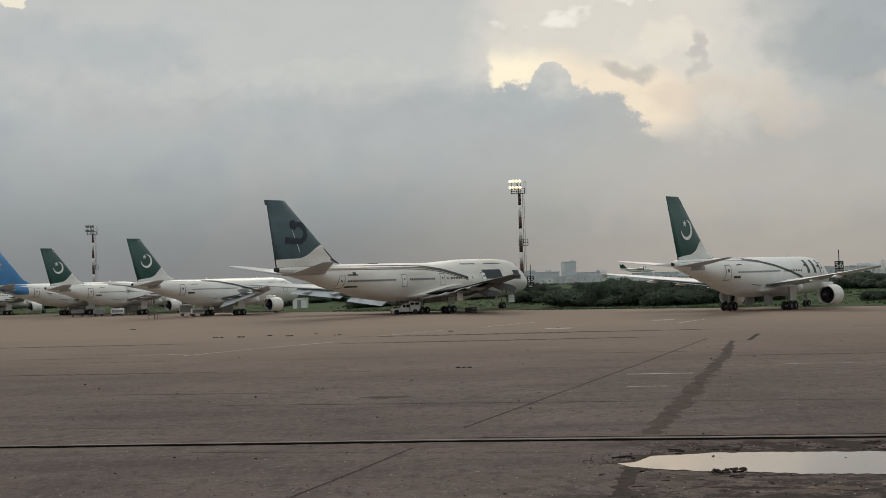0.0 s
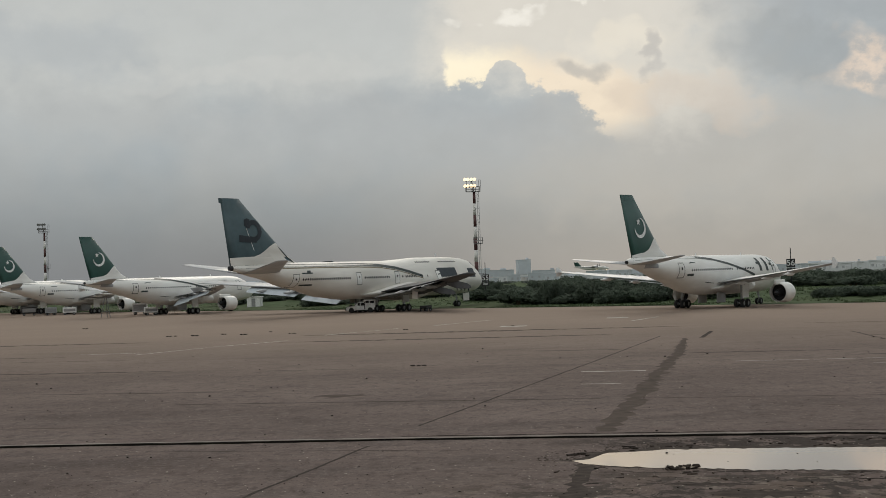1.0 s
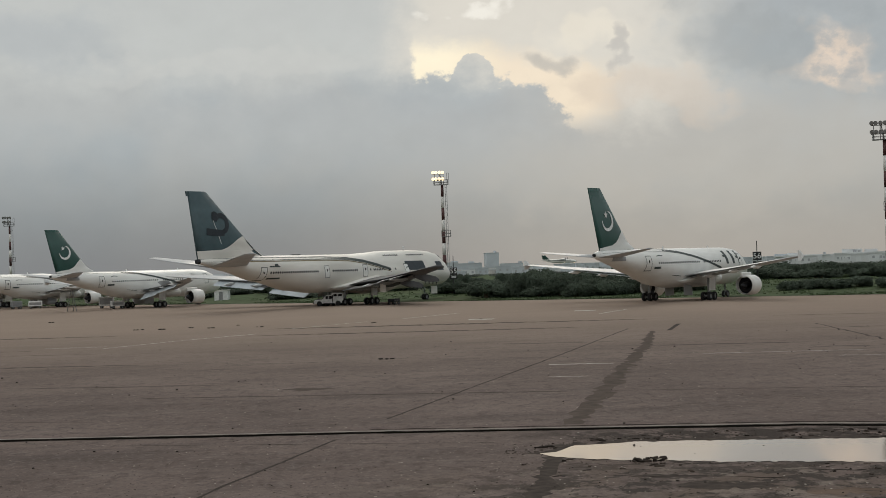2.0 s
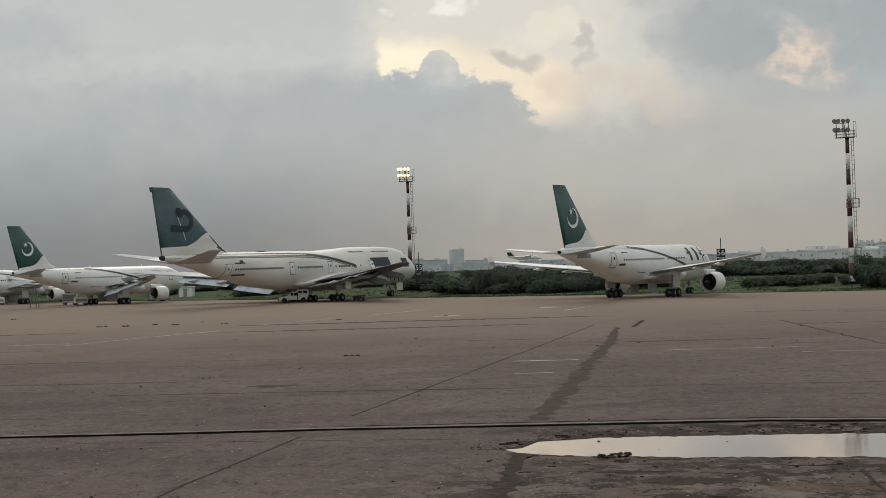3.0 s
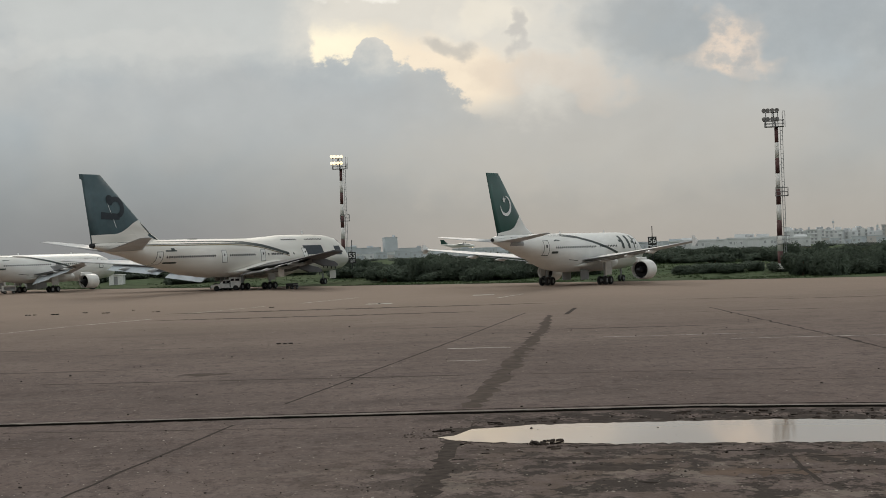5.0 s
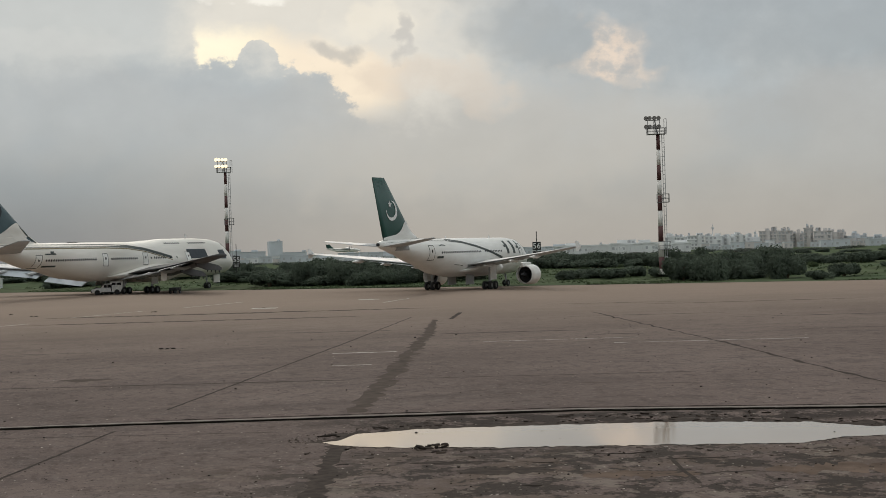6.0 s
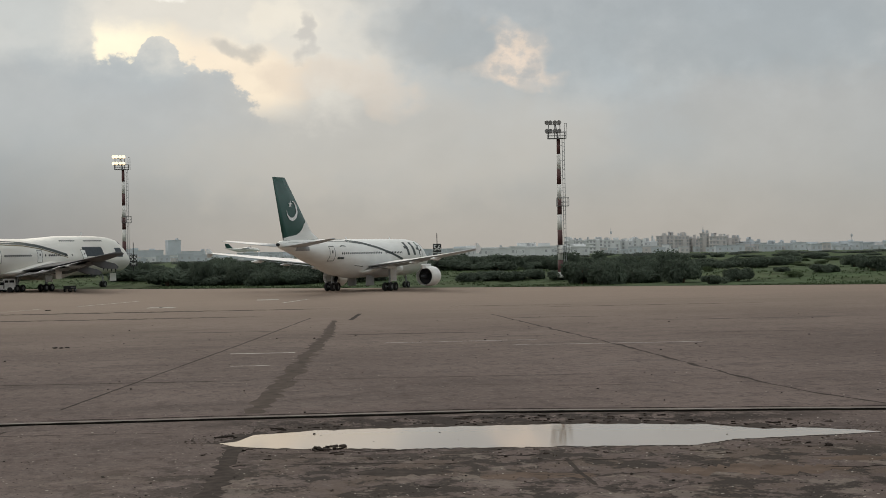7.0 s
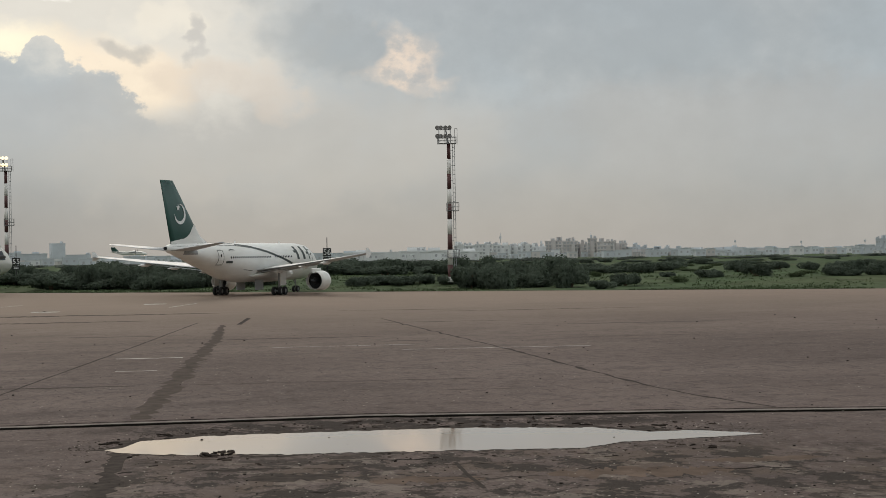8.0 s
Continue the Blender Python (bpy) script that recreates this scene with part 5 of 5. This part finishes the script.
# ---------------- vehicles and ramp gear ----------------
def van(x, y, turn):
    """Double-cab pickup with a tall white canopy over its bed."""
    root = thing("pickup_van", pose(x, y, 0, 0, 0, turn), "small white double-cab pickup with a canopy under the jumbo jet", "van")

    def shell(prof, half, name, mat, label):
        bm = bmesh.new()
        loft(bm, [[Vector((px, yy, pz)) for px, pz in prof] for yy in (-half, half)])
        bmesh.ops.bevel(bm, geom=bm.edges[:], offset=0.05, segments=2, affect="EDGES")
        return part(name, bm, mat, root, label)

    body = shell([(-2.6, 0.5), (-2.6, 1.15), (1.1, 1.15), (2.4, 1.05), (2.6, 0.9), (2.6, 0.45), (1.0, 0.38), (-1.2, 0.4)], 0.86, "body", M_van, "white painted lower body")
    cab = shell([(-0.75, 1.12), (-0.7, 1.78), (-0.45, 1.88), (0.45, 1.86), (1.15, 1.13)], 0.78, "cab", M_van, "white cab")
    canopy = shell([(-2.6, 1.12), (-2.55, 2.2), (-0.55, 2.28), (-0.45, 1.9), (-0.8, 1.12)], 0.84, "canopy", M_van, "tall white canopy")
    for sgn in (-1, 1):
        for a, b in ((-0.6, -0.05), (0.05, 0.55)):
            part("side_window", box((a, sgn * 0.775, 1.22), (b, sgn * 0.80, 1.72), 0.01), M_glass, cab, "dark window")
        for a, b in ((-2.35, -1.6), (-1.45, -0.85)):
            part("side_window", box((a, sgn * 0.835, 1.62), (b, sgn * 0.86, 2.02), 0.01), M_glass, canopy, "dark window")
        part("door_gap", box((-0.78, sgn * 0.85, 0.55), (-0.62, sgn * 0.875, 1.85)), M_black, body)
        part("sill", box((-1.0, sgn * 0.86, 0.36), (0.95, sgn * 0.9, 0.48), 0.02), M_dark, body)
        for wx in (-1.65, 1.65):
            part("wheel_arch", rod((wx, sgn * 0.70, 0.42), (wx, sgn * 0.875, 0.42), 0.46, n=16), M_black, body)
            wheel_parts(root, (wx, sgn * 0.78, 0.36), 0.36, 0.26)
    part("windscreen", box((-0.42, -0.68, -0.01), (0.42, 0.68, 0.02), 0.01), M_glass, cab, "dark windscreen", m=pose(0.82, 0, 1.52, 0, 46, 0))
    part("front_bumper", box((2.55, -0.82, 0.38), (2.72, 0.82, 0.66), 0.04), M_dark, root)
    part("grille", box((2.58, -0.5, 0.7), (2.63, 0.5, 0.9), 0.01), M_black, root)
    for y_ in (-0.66, 0.66):
        part("headlight", box((2.55, y_ - 0.14, 0.74), (2.64, y_ + 0.14, 0.92), 0.02), M_alu, root)
    part("roof_rack", box((-2.4, -0.7, 2.26), (-0.7, 0.7, 2.32), 0.02), M_steel, root)


van(-6.6, 249.0, 176.0)


def trestle(x, y):
    root = thing("tail_trestle", pose(x, y, 0), "grey steel tail support trestle", "trestle")
    for dx, dy in ((-0.9, -0.6), (0.9, -0.6), (0, 0.9)):
        part("leg", rod((dx, dy, 0), (dx * 0.15, dy * 0.15, 4.2), 0.07, n=8), M_steel, root)
    part("brace", rod((-0.6, -0.4, 1.2), (0.6, -0.4, 1.2), 0.05, n=6), M_steel, root)


def cart(x, y, turn, w, h, label, mat):
    root = thing("ground_cart", pose(x, y, 0, 0, 0, turn), label, "ground cart", "ramp equipment")
    part("housing", box((-w / 2, -0.7, 0.5), (w / 2, 0.7, h), 0.06), mat, root)
    part("panel", box((-w / 2 + 0.2, -0.73, 0.8), (w / 2 - 0.2, -0.70, h - 0.3)), M_hub, root)
    part("tow_bar", rod((w / 2, 0, 0.45), (w / 2 + 1.1, 0, 0.3), 0.04, n=6), M_steel, root)
    for dx in (-w * 0.33, w * 0.33):
        for dy in (-0.6, 0.6):
            wheel_parts(root, (dx, dy, 0.28), 0.28, 0.18)


trestle(-57.5, 280.0)
cart(-50.5, 290.0, 20, 2.6, 1.6, "white and red ground power cart by the airliner", M_van)
cart(-54.5, 300.0, 0, 3.0, 2.4, "white box trailer by the airliner", M_van)
cart(-75.0, 325.0, 10, 3.0, 1.7, "white equipment cart beside the airliner row", M_van)
cart(-80.0, 328.0, 30, 2.4, 1.8, "grey ground cart beside the airliner row", M_strut)
cart(-86.0, 332.0, 15, 3.4, 2.0, "dark tractor-like ground cart beside the airliner row", M_dark)
cart(4.6, 241.0, 50, 1.6, 1.0, "small dark ground cart under the jumbo jet wing", M_dark)
hut = thing("site_hut", pose(-33.8, 334.0, 0.6, 0, 0, -8), "small pale flat-roofed hut on the grass", "hut")
part("wall", box((-1.6, -1.2, -0.8), (1.6, 1.2, 1.9), 0.02), M_van, hut)
part("roof", box((-1.8, -1.4, 1.9), (1.8, 1.4, 2.05), 0.02), M_mwhite, hut)
part("door", box((-0.5, -1.23, -0.3), (0.4, -1.2, 1.6)), M_hub, hut)


def turboprop(x, y, z, turn):
    """Small high-wing airliner far off, coming down to the runway."""
    root = thing("turboprop", pose(x, y, z, 2.0, 0, turn), "distant white twin-propeller airliner landing low over the runway", "airliner")
    B = Body(27, [(0, 2.3), (1.5, 3.4), (4, 4.2), (17, 4.2), (27, 4.4)], [(0, 2.0), (1.5, 1.6), (4, 1.4), (17, 1.4), (27, 3.9)], [(0, 0.1), (1.5, 1.0), (4, 1.4), (17, 1.4), (27, 0.2)], [(0, 2.15), (4, 2.8), (17, 2.8), (27, 4.15)])
    part("fuselage", B.mesh(16), M_white, root, "white fuselage", True)
    for sgn in (1, -1):
        part("wing", wing_mesh([(0, 10.5, 2.7, 4.3), (13.5, 11.2, 1.5, 4.5)], sgn), M_white, root)
        e = part("engine", rod((-8.2, sgn * 4.1, 4.0), (-12.5, sgn * 4.1, 4.0), 0.5, 0.32), M_wing, root, "grey engine")
        part("spinner", rod((-7.6, sgn * 4.1, 4.0), (-8.2, sgn * 4.1, 4.0), 0.05, 0.3), M_dark, e)
        for k in range(6):
            a = radians(60 * k + 15)
            part("propeller_blade", rod((-7.9, sgn * 4.1, 4.0), (-7.9, sgn * 4.1 + 1.9 * math.cos(a), 4.0 + 1.9 * math.sin(a)), 0.12, 0.06, 5), M_dark, e)
        part("stabiliser", wing_mesh([(0, 24.4, 1.8, 7.4), (3.6, 25.0, 1.2, 7.5)], sgn), M_white, root)
        part("cheatline", B.ribbon([(4, 3.4), (14, 3.3), (22, 3.7)], 0.35, sgn), M_line, root, "dark stripe")
        part("main_gear_leg", rod((-12.5, sgn * 2.0, 0.4), (-12.5, sgn * 1.5, 1.6), 0.12), M_strut, root)
        part("landing_light", rod((-9.2, sgn * 1.6, 1.7), (-9.0, sgn * 1.6, 1.68), 0.2, n=10), M_lamp, root, "lit landing light")
        wheel_parts(root, (-12.5, sgn * 2.0, 0.42), 0.42, 0.35)
    part("nose_light", rod((-2.2, 0, 1.2), (-1.95, 0, 1.18), 0.25, n=10), M_lamp, root, "lit nose light")
    part("fin", fin_mesh([(4.0, 20.5, 26.0), (7.6, 24.0, 26.8)]), M_green, root, "dark tail fin")
    nose_gear(root, 2.4, 1.6, 0.35, 0.2)


turboprop(159.0, 1058.0, 6.0, -18)


# ---------------- shrubs and grass ----------------
def shrub_mesh(seed, n, mat, flat=0.55):
    """Many small leaf clumps on several lobes, ragged at the rim."""
    rnd = random.Random(seed)
    lobes = [(rnd.uniform(-0.72, 0.72), rnd.uniform(-0.6, 0.6), rnd.uniform(0.22, 0.60), rnd.uniform(0.26, 0.46)) for _ in range(14)]
    vs, fs = [], []
    for i in range(n):
        lx, ly, lz, lr = rnd.choice(lobes)
        u = Vector((rnd.gauss(0, 1), rnd.gauss(0, 1), rnd.gauss(0, 0.9))).normalized()
        d = u * lr * rnd.uniform(0.75, 1.06) * (1 + 0.16 * noise.noise(u * 3.1 + Vector((lx * 5, ly * 5, seed))))
        c = Vector((lx + d.x, ly + d.y, max(0.01, lz + d.z * 0.85)))
        z = rnd.uniform(0.034, 0.074)
        # leaves lie roughly along the lobe's skin
        q = (u + Vector((0, 0, 0.5)) + Vector((rnd.gauss(0, 0.45), rnd.gauss(0, 0.45), rnd.gauss(0, 0.45)))).to_track_quat("Z", "Y").to_matrix() @ Euler((0, 0, rnd.uniform(0, 6.28))).to_matrix()
        k = len(vs)
        for a, b in ((-1.1, -0.2), (0.1, -0.8), (1.1, 0.1), (-0.1, 0.8)):
            vs.append(c + q @ Vector((a * z, b * z, rnd.uniform(-0.25, 0.25) * z)))
        fs += [(k, k + 1, k + 2), (k, k + 2, k + 3)]
    me = bpy.data.meshes.new("crown")
    me.from_pydata(vs, [], fs)
    me.materials.append(mat)
    return me


def stem_mesh(seed):
    rnd = random.Random(seed)
    bm = bmesh.new()
    for i in range(5):
        a = rnd.uniform(0, 6.28)
        e = Vector((math.cos(a) * rnd.uniform(0.2, 0.6), math.sin(a) * rnd.uniform(0.2, 0.5), rnd.uniform(0.4, 0.75)))
        add_rod(bm, (0.05 * math.cos(a), 0.05 * math.sin(a), -0.1), e, 0.045, 0.012, 6)
        add_rod(bm, e * 0.6, e * 0.6 + Vector((rnd.uniform(-.3, .3), rnd.uniform(-.3, .3), 0.25)), 0.02, 0.008, 5)
    return mesh_of(bm, "trunk", M_bark)


CROWNS = [shrub_mesh(s, 4200, M_leaf) for s in range(8)]
CROWNS2 = [shrub_mesh(s + 20, 2200, M_leaf2) for s in range(4)]
CROWNS3 = [shrub_mesh(s + 40, 1300, M_leaf3) for s in range(4)]
STEMS = [stem_mesh(s) for s in range(4)]
rng = random.Random(77)


def shrub(azd, d, w, h, pale=False, far=False):
    a = radians(azd)
    x, y = d * math.sin(a), d * math.cos(a)
    root = thing("shrub", pose(x, y, land_z(x, y) - 0.05, 0, 0, rng.uniform(0, 360)) @ Matrix.Diagonal((w / 2, w / 2, h, 1)), "tree clump before the town, its leaves greyed for haze" if far else "pale green scrub bush on rough grass" if pale else "dense dark green bush beyond the apron", "bush", "bushes")
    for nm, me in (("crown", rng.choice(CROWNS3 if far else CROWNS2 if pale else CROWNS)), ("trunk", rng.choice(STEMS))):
        o = new(nm, me)
        o.parent = root


# main thickets: (first az, last az, distance, height, width, how many)
for a0, a1, d, h, w, n in ((3.0, 4.6, 297, 3.2, 8, 8), (4.5, 5.6, 276, 2.8, 7, 7), (5.3, 7.4, 272, 3.9, 8, 14), (7.5, 10.5, 264, 3.3, 8, 15), (9.6, 13, 262, 2.8, 8, 13), (12.5, 16.5, 300, 2.2, 8, 12), (16.3, 18.2, 300, 3.0, 9, 7), (18.0, 21.2, 300, 3.1, 9, 12), (21.4, 25.5, 232, 3.4, 6, 26), (25.4, 29.6, 288, 2.1, 7, 20), (30.5, 33, 420, 1.5, 8, 4), (35.7, 39.5, 252, 2.3, 6, 18), (-3.6, 3.1, 326, 2.6, 8, 16), (-7, -3.4, 362, 2.8, 9, 10), (-11, -6.4, 408, 2.9, 9, 10), (-12, -3, 430, 3.2, 12, 12), (-19, -12, 480, 3.2, 12, 8), (19, 36, 520, 1.3, 10, 16), (4, 20, 480, 1.5, 10, 16)):
    for i in range(n):
        shrub(a0 + (a1 - a0) * (i + rng.random()) / n, d + rng.uniform(-14, 20), w * rng.uniform(0.5, 1.2), h * rng.uniform(0.5, 1.38))
for a, d, h, w in ((27.7, 222, 2.4, 4.6), (32.85, 238, 2.4, 4.8), (26.75, 212, 1.6, 4.2), (32.2, 270, 2.6, 5.2), (33.7, 300, 2.0, 5), (34.9, 285, 2.0, 4.5), (31.0, 236, 1.6, 4.4), (29.4, 240, 1.0, 3), (19.5, 240, 2.0, 5), (20.6, 236, 1.9, 5), (17.8, 240, 1.9, 6), (16.9, 240, 1.7, 5), (18.6, 238, 1.8, 6)):
    shrub(a, d, w, h)
for i in range(70):
    a = rng.uniform(0, 38)
    shrub(a, rng.uniform(225, 420) if a > 18 else rng.uniform(272, 420), rng.uniform(1.5, 5), rng.uniform(0.5, 1.4), True)


def grass_stuff():
    rnd = random.Random(8)
    vs, fs = [], []
    for i in range(12000):
        # along the edge, thinning outward
        j = rnd.randrange(2, 6)
        (x0, y0), (x1, y1) = EDGE[j - 1], EDGE[j]
        u = rnd.random()
        d = 0.4 + 75 * rnd.random() ** 2.2
        dx, dy = x1 - x0, y1 - y0
        l = math.hypot(dx, dy)
        x, y = x0 + dx * u - dy / l * d, y0 + dy * u + dx / l * d
        if math.hypot(x - 55, y - 212) < 12 or math.hypot(x - 11, y - 266) < 12 or noise.noise(Vector((x * 0.05, y * 0.05, 2))) < -0.25:
            continue
        z = land_z(x, y)
        h = rnd.uniform(0.10, 0.30) * (1.0 + 0.8 * noise.noise(Vector((x * 0.1, y * 0.1, 5))))
        for b in range(3):
            w = rnd.uniform(0.05, 0.16)
            t = rnd.uniform(0, 3.14)
            ox, oy = rnd.uniform(-.25, .25), rnd.uniform(-.25, .25)
            q = len(vs)
            vs += [(x + ox - w * math.cos(t), y + oy - w * math.sin(t), z - 0.03), (x + ox + w * math.cos(t), y + oy + w * math.sin(t), z - 0.03), (x + ox + rnd.uniform(-.15, .15), y + oy + rnd.uniform(-.15, .15), z + h)]
            fs.append((q, q + 1, q + 2))
    me = bpy.data.meshes.new("grass")
    me.from_pydata(vs, [], fs)
    me.materials.append(M_tuft)
    tagged(new("grass", me), "rough green grass tufts along the apron edge", "grass", kind="stuff")


grass_stuff()

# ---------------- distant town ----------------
# wall and window colours are paled to stand for haze over the distance
M_town = material("hazed_pale_render", (0.74, 0.75, 0.75), 0.9, 0, 0.06, 0.1, rand=0.25)
M_town2 = material("hazed_beige_render", (0.61, 0.58, 0.565), 0.9, 0, 0.06, 0.1, rand=0.25)
# the bluish grey of the farthest blocks is haze put into the paint
M_town3 = material("hazed_grey_render", (0.60, 0.635, 0.665), 0.9, 0, 0.06, 0.1, rand=0.3)
M_townwin = material("hazed_far_window", (0.42, 0.43, 0.44), 0.5)
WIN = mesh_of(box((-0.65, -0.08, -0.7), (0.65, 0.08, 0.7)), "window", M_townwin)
rng = random.Random(31)


def building(azd, d, width, height, mat, label, floors=5, bays=6, tanks=2, depth=14, windows=True):
    a = radians(azd)
    root = thing("building", pose(d * math.sin(a), d * math.cos(a), 1.0, 0, 0, -azd + rng.uniform(-10, 10)), label, "building", "distant town")
    part("wall", box((-width / 2, -depth / 2, -2), (width / 2, depth / 2, height)), mat, root)
    part("roof", box((-width / 2 - 0.4, -depth / 2 - 0.4, height), (width / 2 + 0.4, depth / 2 + 0.4, height + 0.7)), mat, root)
    if windows:
        for f in range(floors):
            for b in range(bays):
                if rng.random() < 0.9:
                    shared("window", WIN, root, Matrix.Translation((-width / 2 + width * (b + 0.5) / bays, -depth / 2, height * (f + 0.6) / floors)))
        for f in range(1, floors):
            part("ledge", box((-width / 2 - 0.1, -depth / 2 - 0.55, height * f / floors - 0.15), (width / 2 + 0.1, -depth / 2, height * f / floors + 0.15)), mat, root)
        for b in range(max(1, bays // 3)):
            x = -width / 2 + width * (b + rng.uniform(0.25, 0.75)) / max(1, bays // 3)
            part("stair_bay", box((x - 1.3, -depth / 2 - 1.3, -1), (x + 1.3, -depth / 2 - 0.3, height + rng.uniform(-2.5, 1.6))), mat, root)
    for i in range(tanks):
        x = rng.uniform(-0.4, 0.4) * width
        w = rng.uniform(0.06, 0.16) * width
        part("roof_house", box((x - w, -2, height + 0.7), (x + w, 3, height + rng.uniform(1.6, 3.6))), mat, root)
        x = rng.uniform(-0.45, 0.45) * width
        part("water_tank", rod((x, -3, height + 0.7), (x, -3, height + rng.uniform(1.6, 2.6)), 0.7, n=8), M_townwin, root)
    return root


T = "concrete apartment block, its colour paled for distance haze"
D0 = 1000
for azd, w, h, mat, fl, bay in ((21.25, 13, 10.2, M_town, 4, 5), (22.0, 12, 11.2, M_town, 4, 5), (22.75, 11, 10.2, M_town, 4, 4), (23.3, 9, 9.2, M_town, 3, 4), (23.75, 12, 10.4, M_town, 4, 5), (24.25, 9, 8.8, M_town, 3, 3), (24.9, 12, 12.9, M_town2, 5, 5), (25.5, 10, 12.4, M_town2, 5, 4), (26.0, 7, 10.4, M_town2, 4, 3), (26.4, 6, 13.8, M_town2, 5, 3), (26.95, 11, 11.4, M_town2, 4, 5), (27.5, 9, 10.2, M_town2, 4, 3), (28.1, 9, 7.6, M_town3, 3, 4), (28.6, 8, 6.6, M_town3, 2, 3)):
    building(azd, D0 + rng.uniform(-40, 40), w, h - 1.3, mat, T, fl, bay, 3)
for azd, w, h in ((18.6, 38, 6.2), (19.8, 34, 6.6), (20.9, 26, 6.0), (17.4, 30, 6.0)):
    building(azd, 820, w, h - 1.0, M_town, "long low terminal-like block, its colour paled for distance haze", 1, 9, 1)
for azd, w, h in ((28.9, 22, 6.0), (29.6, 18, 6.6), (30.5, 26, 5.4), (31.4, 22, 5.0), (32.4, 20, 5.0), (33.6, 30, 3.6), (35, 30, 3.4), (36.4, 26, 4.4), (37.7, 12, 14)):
    building(azd, 1150 + rng.uniform(-60, 60), w, h * 0.75, M_town3, "low town block, its colour greyed for distance haze", 2, 6, 2)
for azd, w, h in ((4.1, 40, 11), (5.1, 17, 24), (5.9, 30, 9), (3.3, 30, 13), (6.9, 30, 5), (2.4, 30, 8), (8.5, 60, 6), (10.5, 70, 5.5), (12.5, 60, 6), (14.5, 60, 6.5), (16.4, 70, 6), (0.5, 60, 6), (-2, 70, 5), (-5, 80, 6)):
    building(azd, 1900 + rng.uniform(-80, 80), w, h, M_town3, "far high-rise block, haze mixed into its grey colour" if h > 12 else "far blocks, haze mixed into their grey colour", max(2, int(h / 4)), 6, 1, 20, windows=False)
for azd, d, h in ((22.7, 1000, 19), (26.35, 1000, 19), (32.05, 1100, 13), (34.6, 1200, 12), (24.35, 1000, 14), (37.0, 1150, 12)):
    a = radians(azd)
    tw = thing("radio_mast", pose(d * math.sin(a), d * math.cos(a), 0), "thin aerial mast in the distant town, greyed for haze", "aerial")
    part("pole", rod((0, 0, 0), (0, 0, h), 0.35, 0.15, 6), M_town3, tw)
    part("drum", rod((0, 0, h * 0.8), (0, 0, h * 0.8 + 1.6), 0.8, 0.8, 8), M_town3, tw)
# small houses at the foot of the town
for i in range(190):
    azd = -4 + 43 * (i + rng.random()) / 190
    a, d = radians(azd), rng.uniform(880, 1080)
    w, h = rng.uniform(4, 11), rng.uniform(2.2, 5.6)
    hs = thing("house", pose(d * math.sin(a), d * math.cos(a), 0.9, 0, 0, -azd + rng.uniform(-25, 25)), "small flat-roofed town house, distance haze mixed into its colour", "house", "distant town")
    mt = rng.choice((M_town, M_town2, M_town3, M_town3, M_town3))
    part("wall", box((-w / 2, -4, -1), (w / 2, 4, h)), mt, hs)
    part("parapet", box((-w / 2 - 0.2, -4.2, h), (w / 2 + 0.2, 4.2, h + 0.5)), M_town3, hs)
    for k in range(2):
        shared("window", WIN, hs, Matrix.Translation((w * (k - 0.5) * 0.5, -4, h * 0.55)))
# a far belt of trees in front of the town, leaf colour paled for haze
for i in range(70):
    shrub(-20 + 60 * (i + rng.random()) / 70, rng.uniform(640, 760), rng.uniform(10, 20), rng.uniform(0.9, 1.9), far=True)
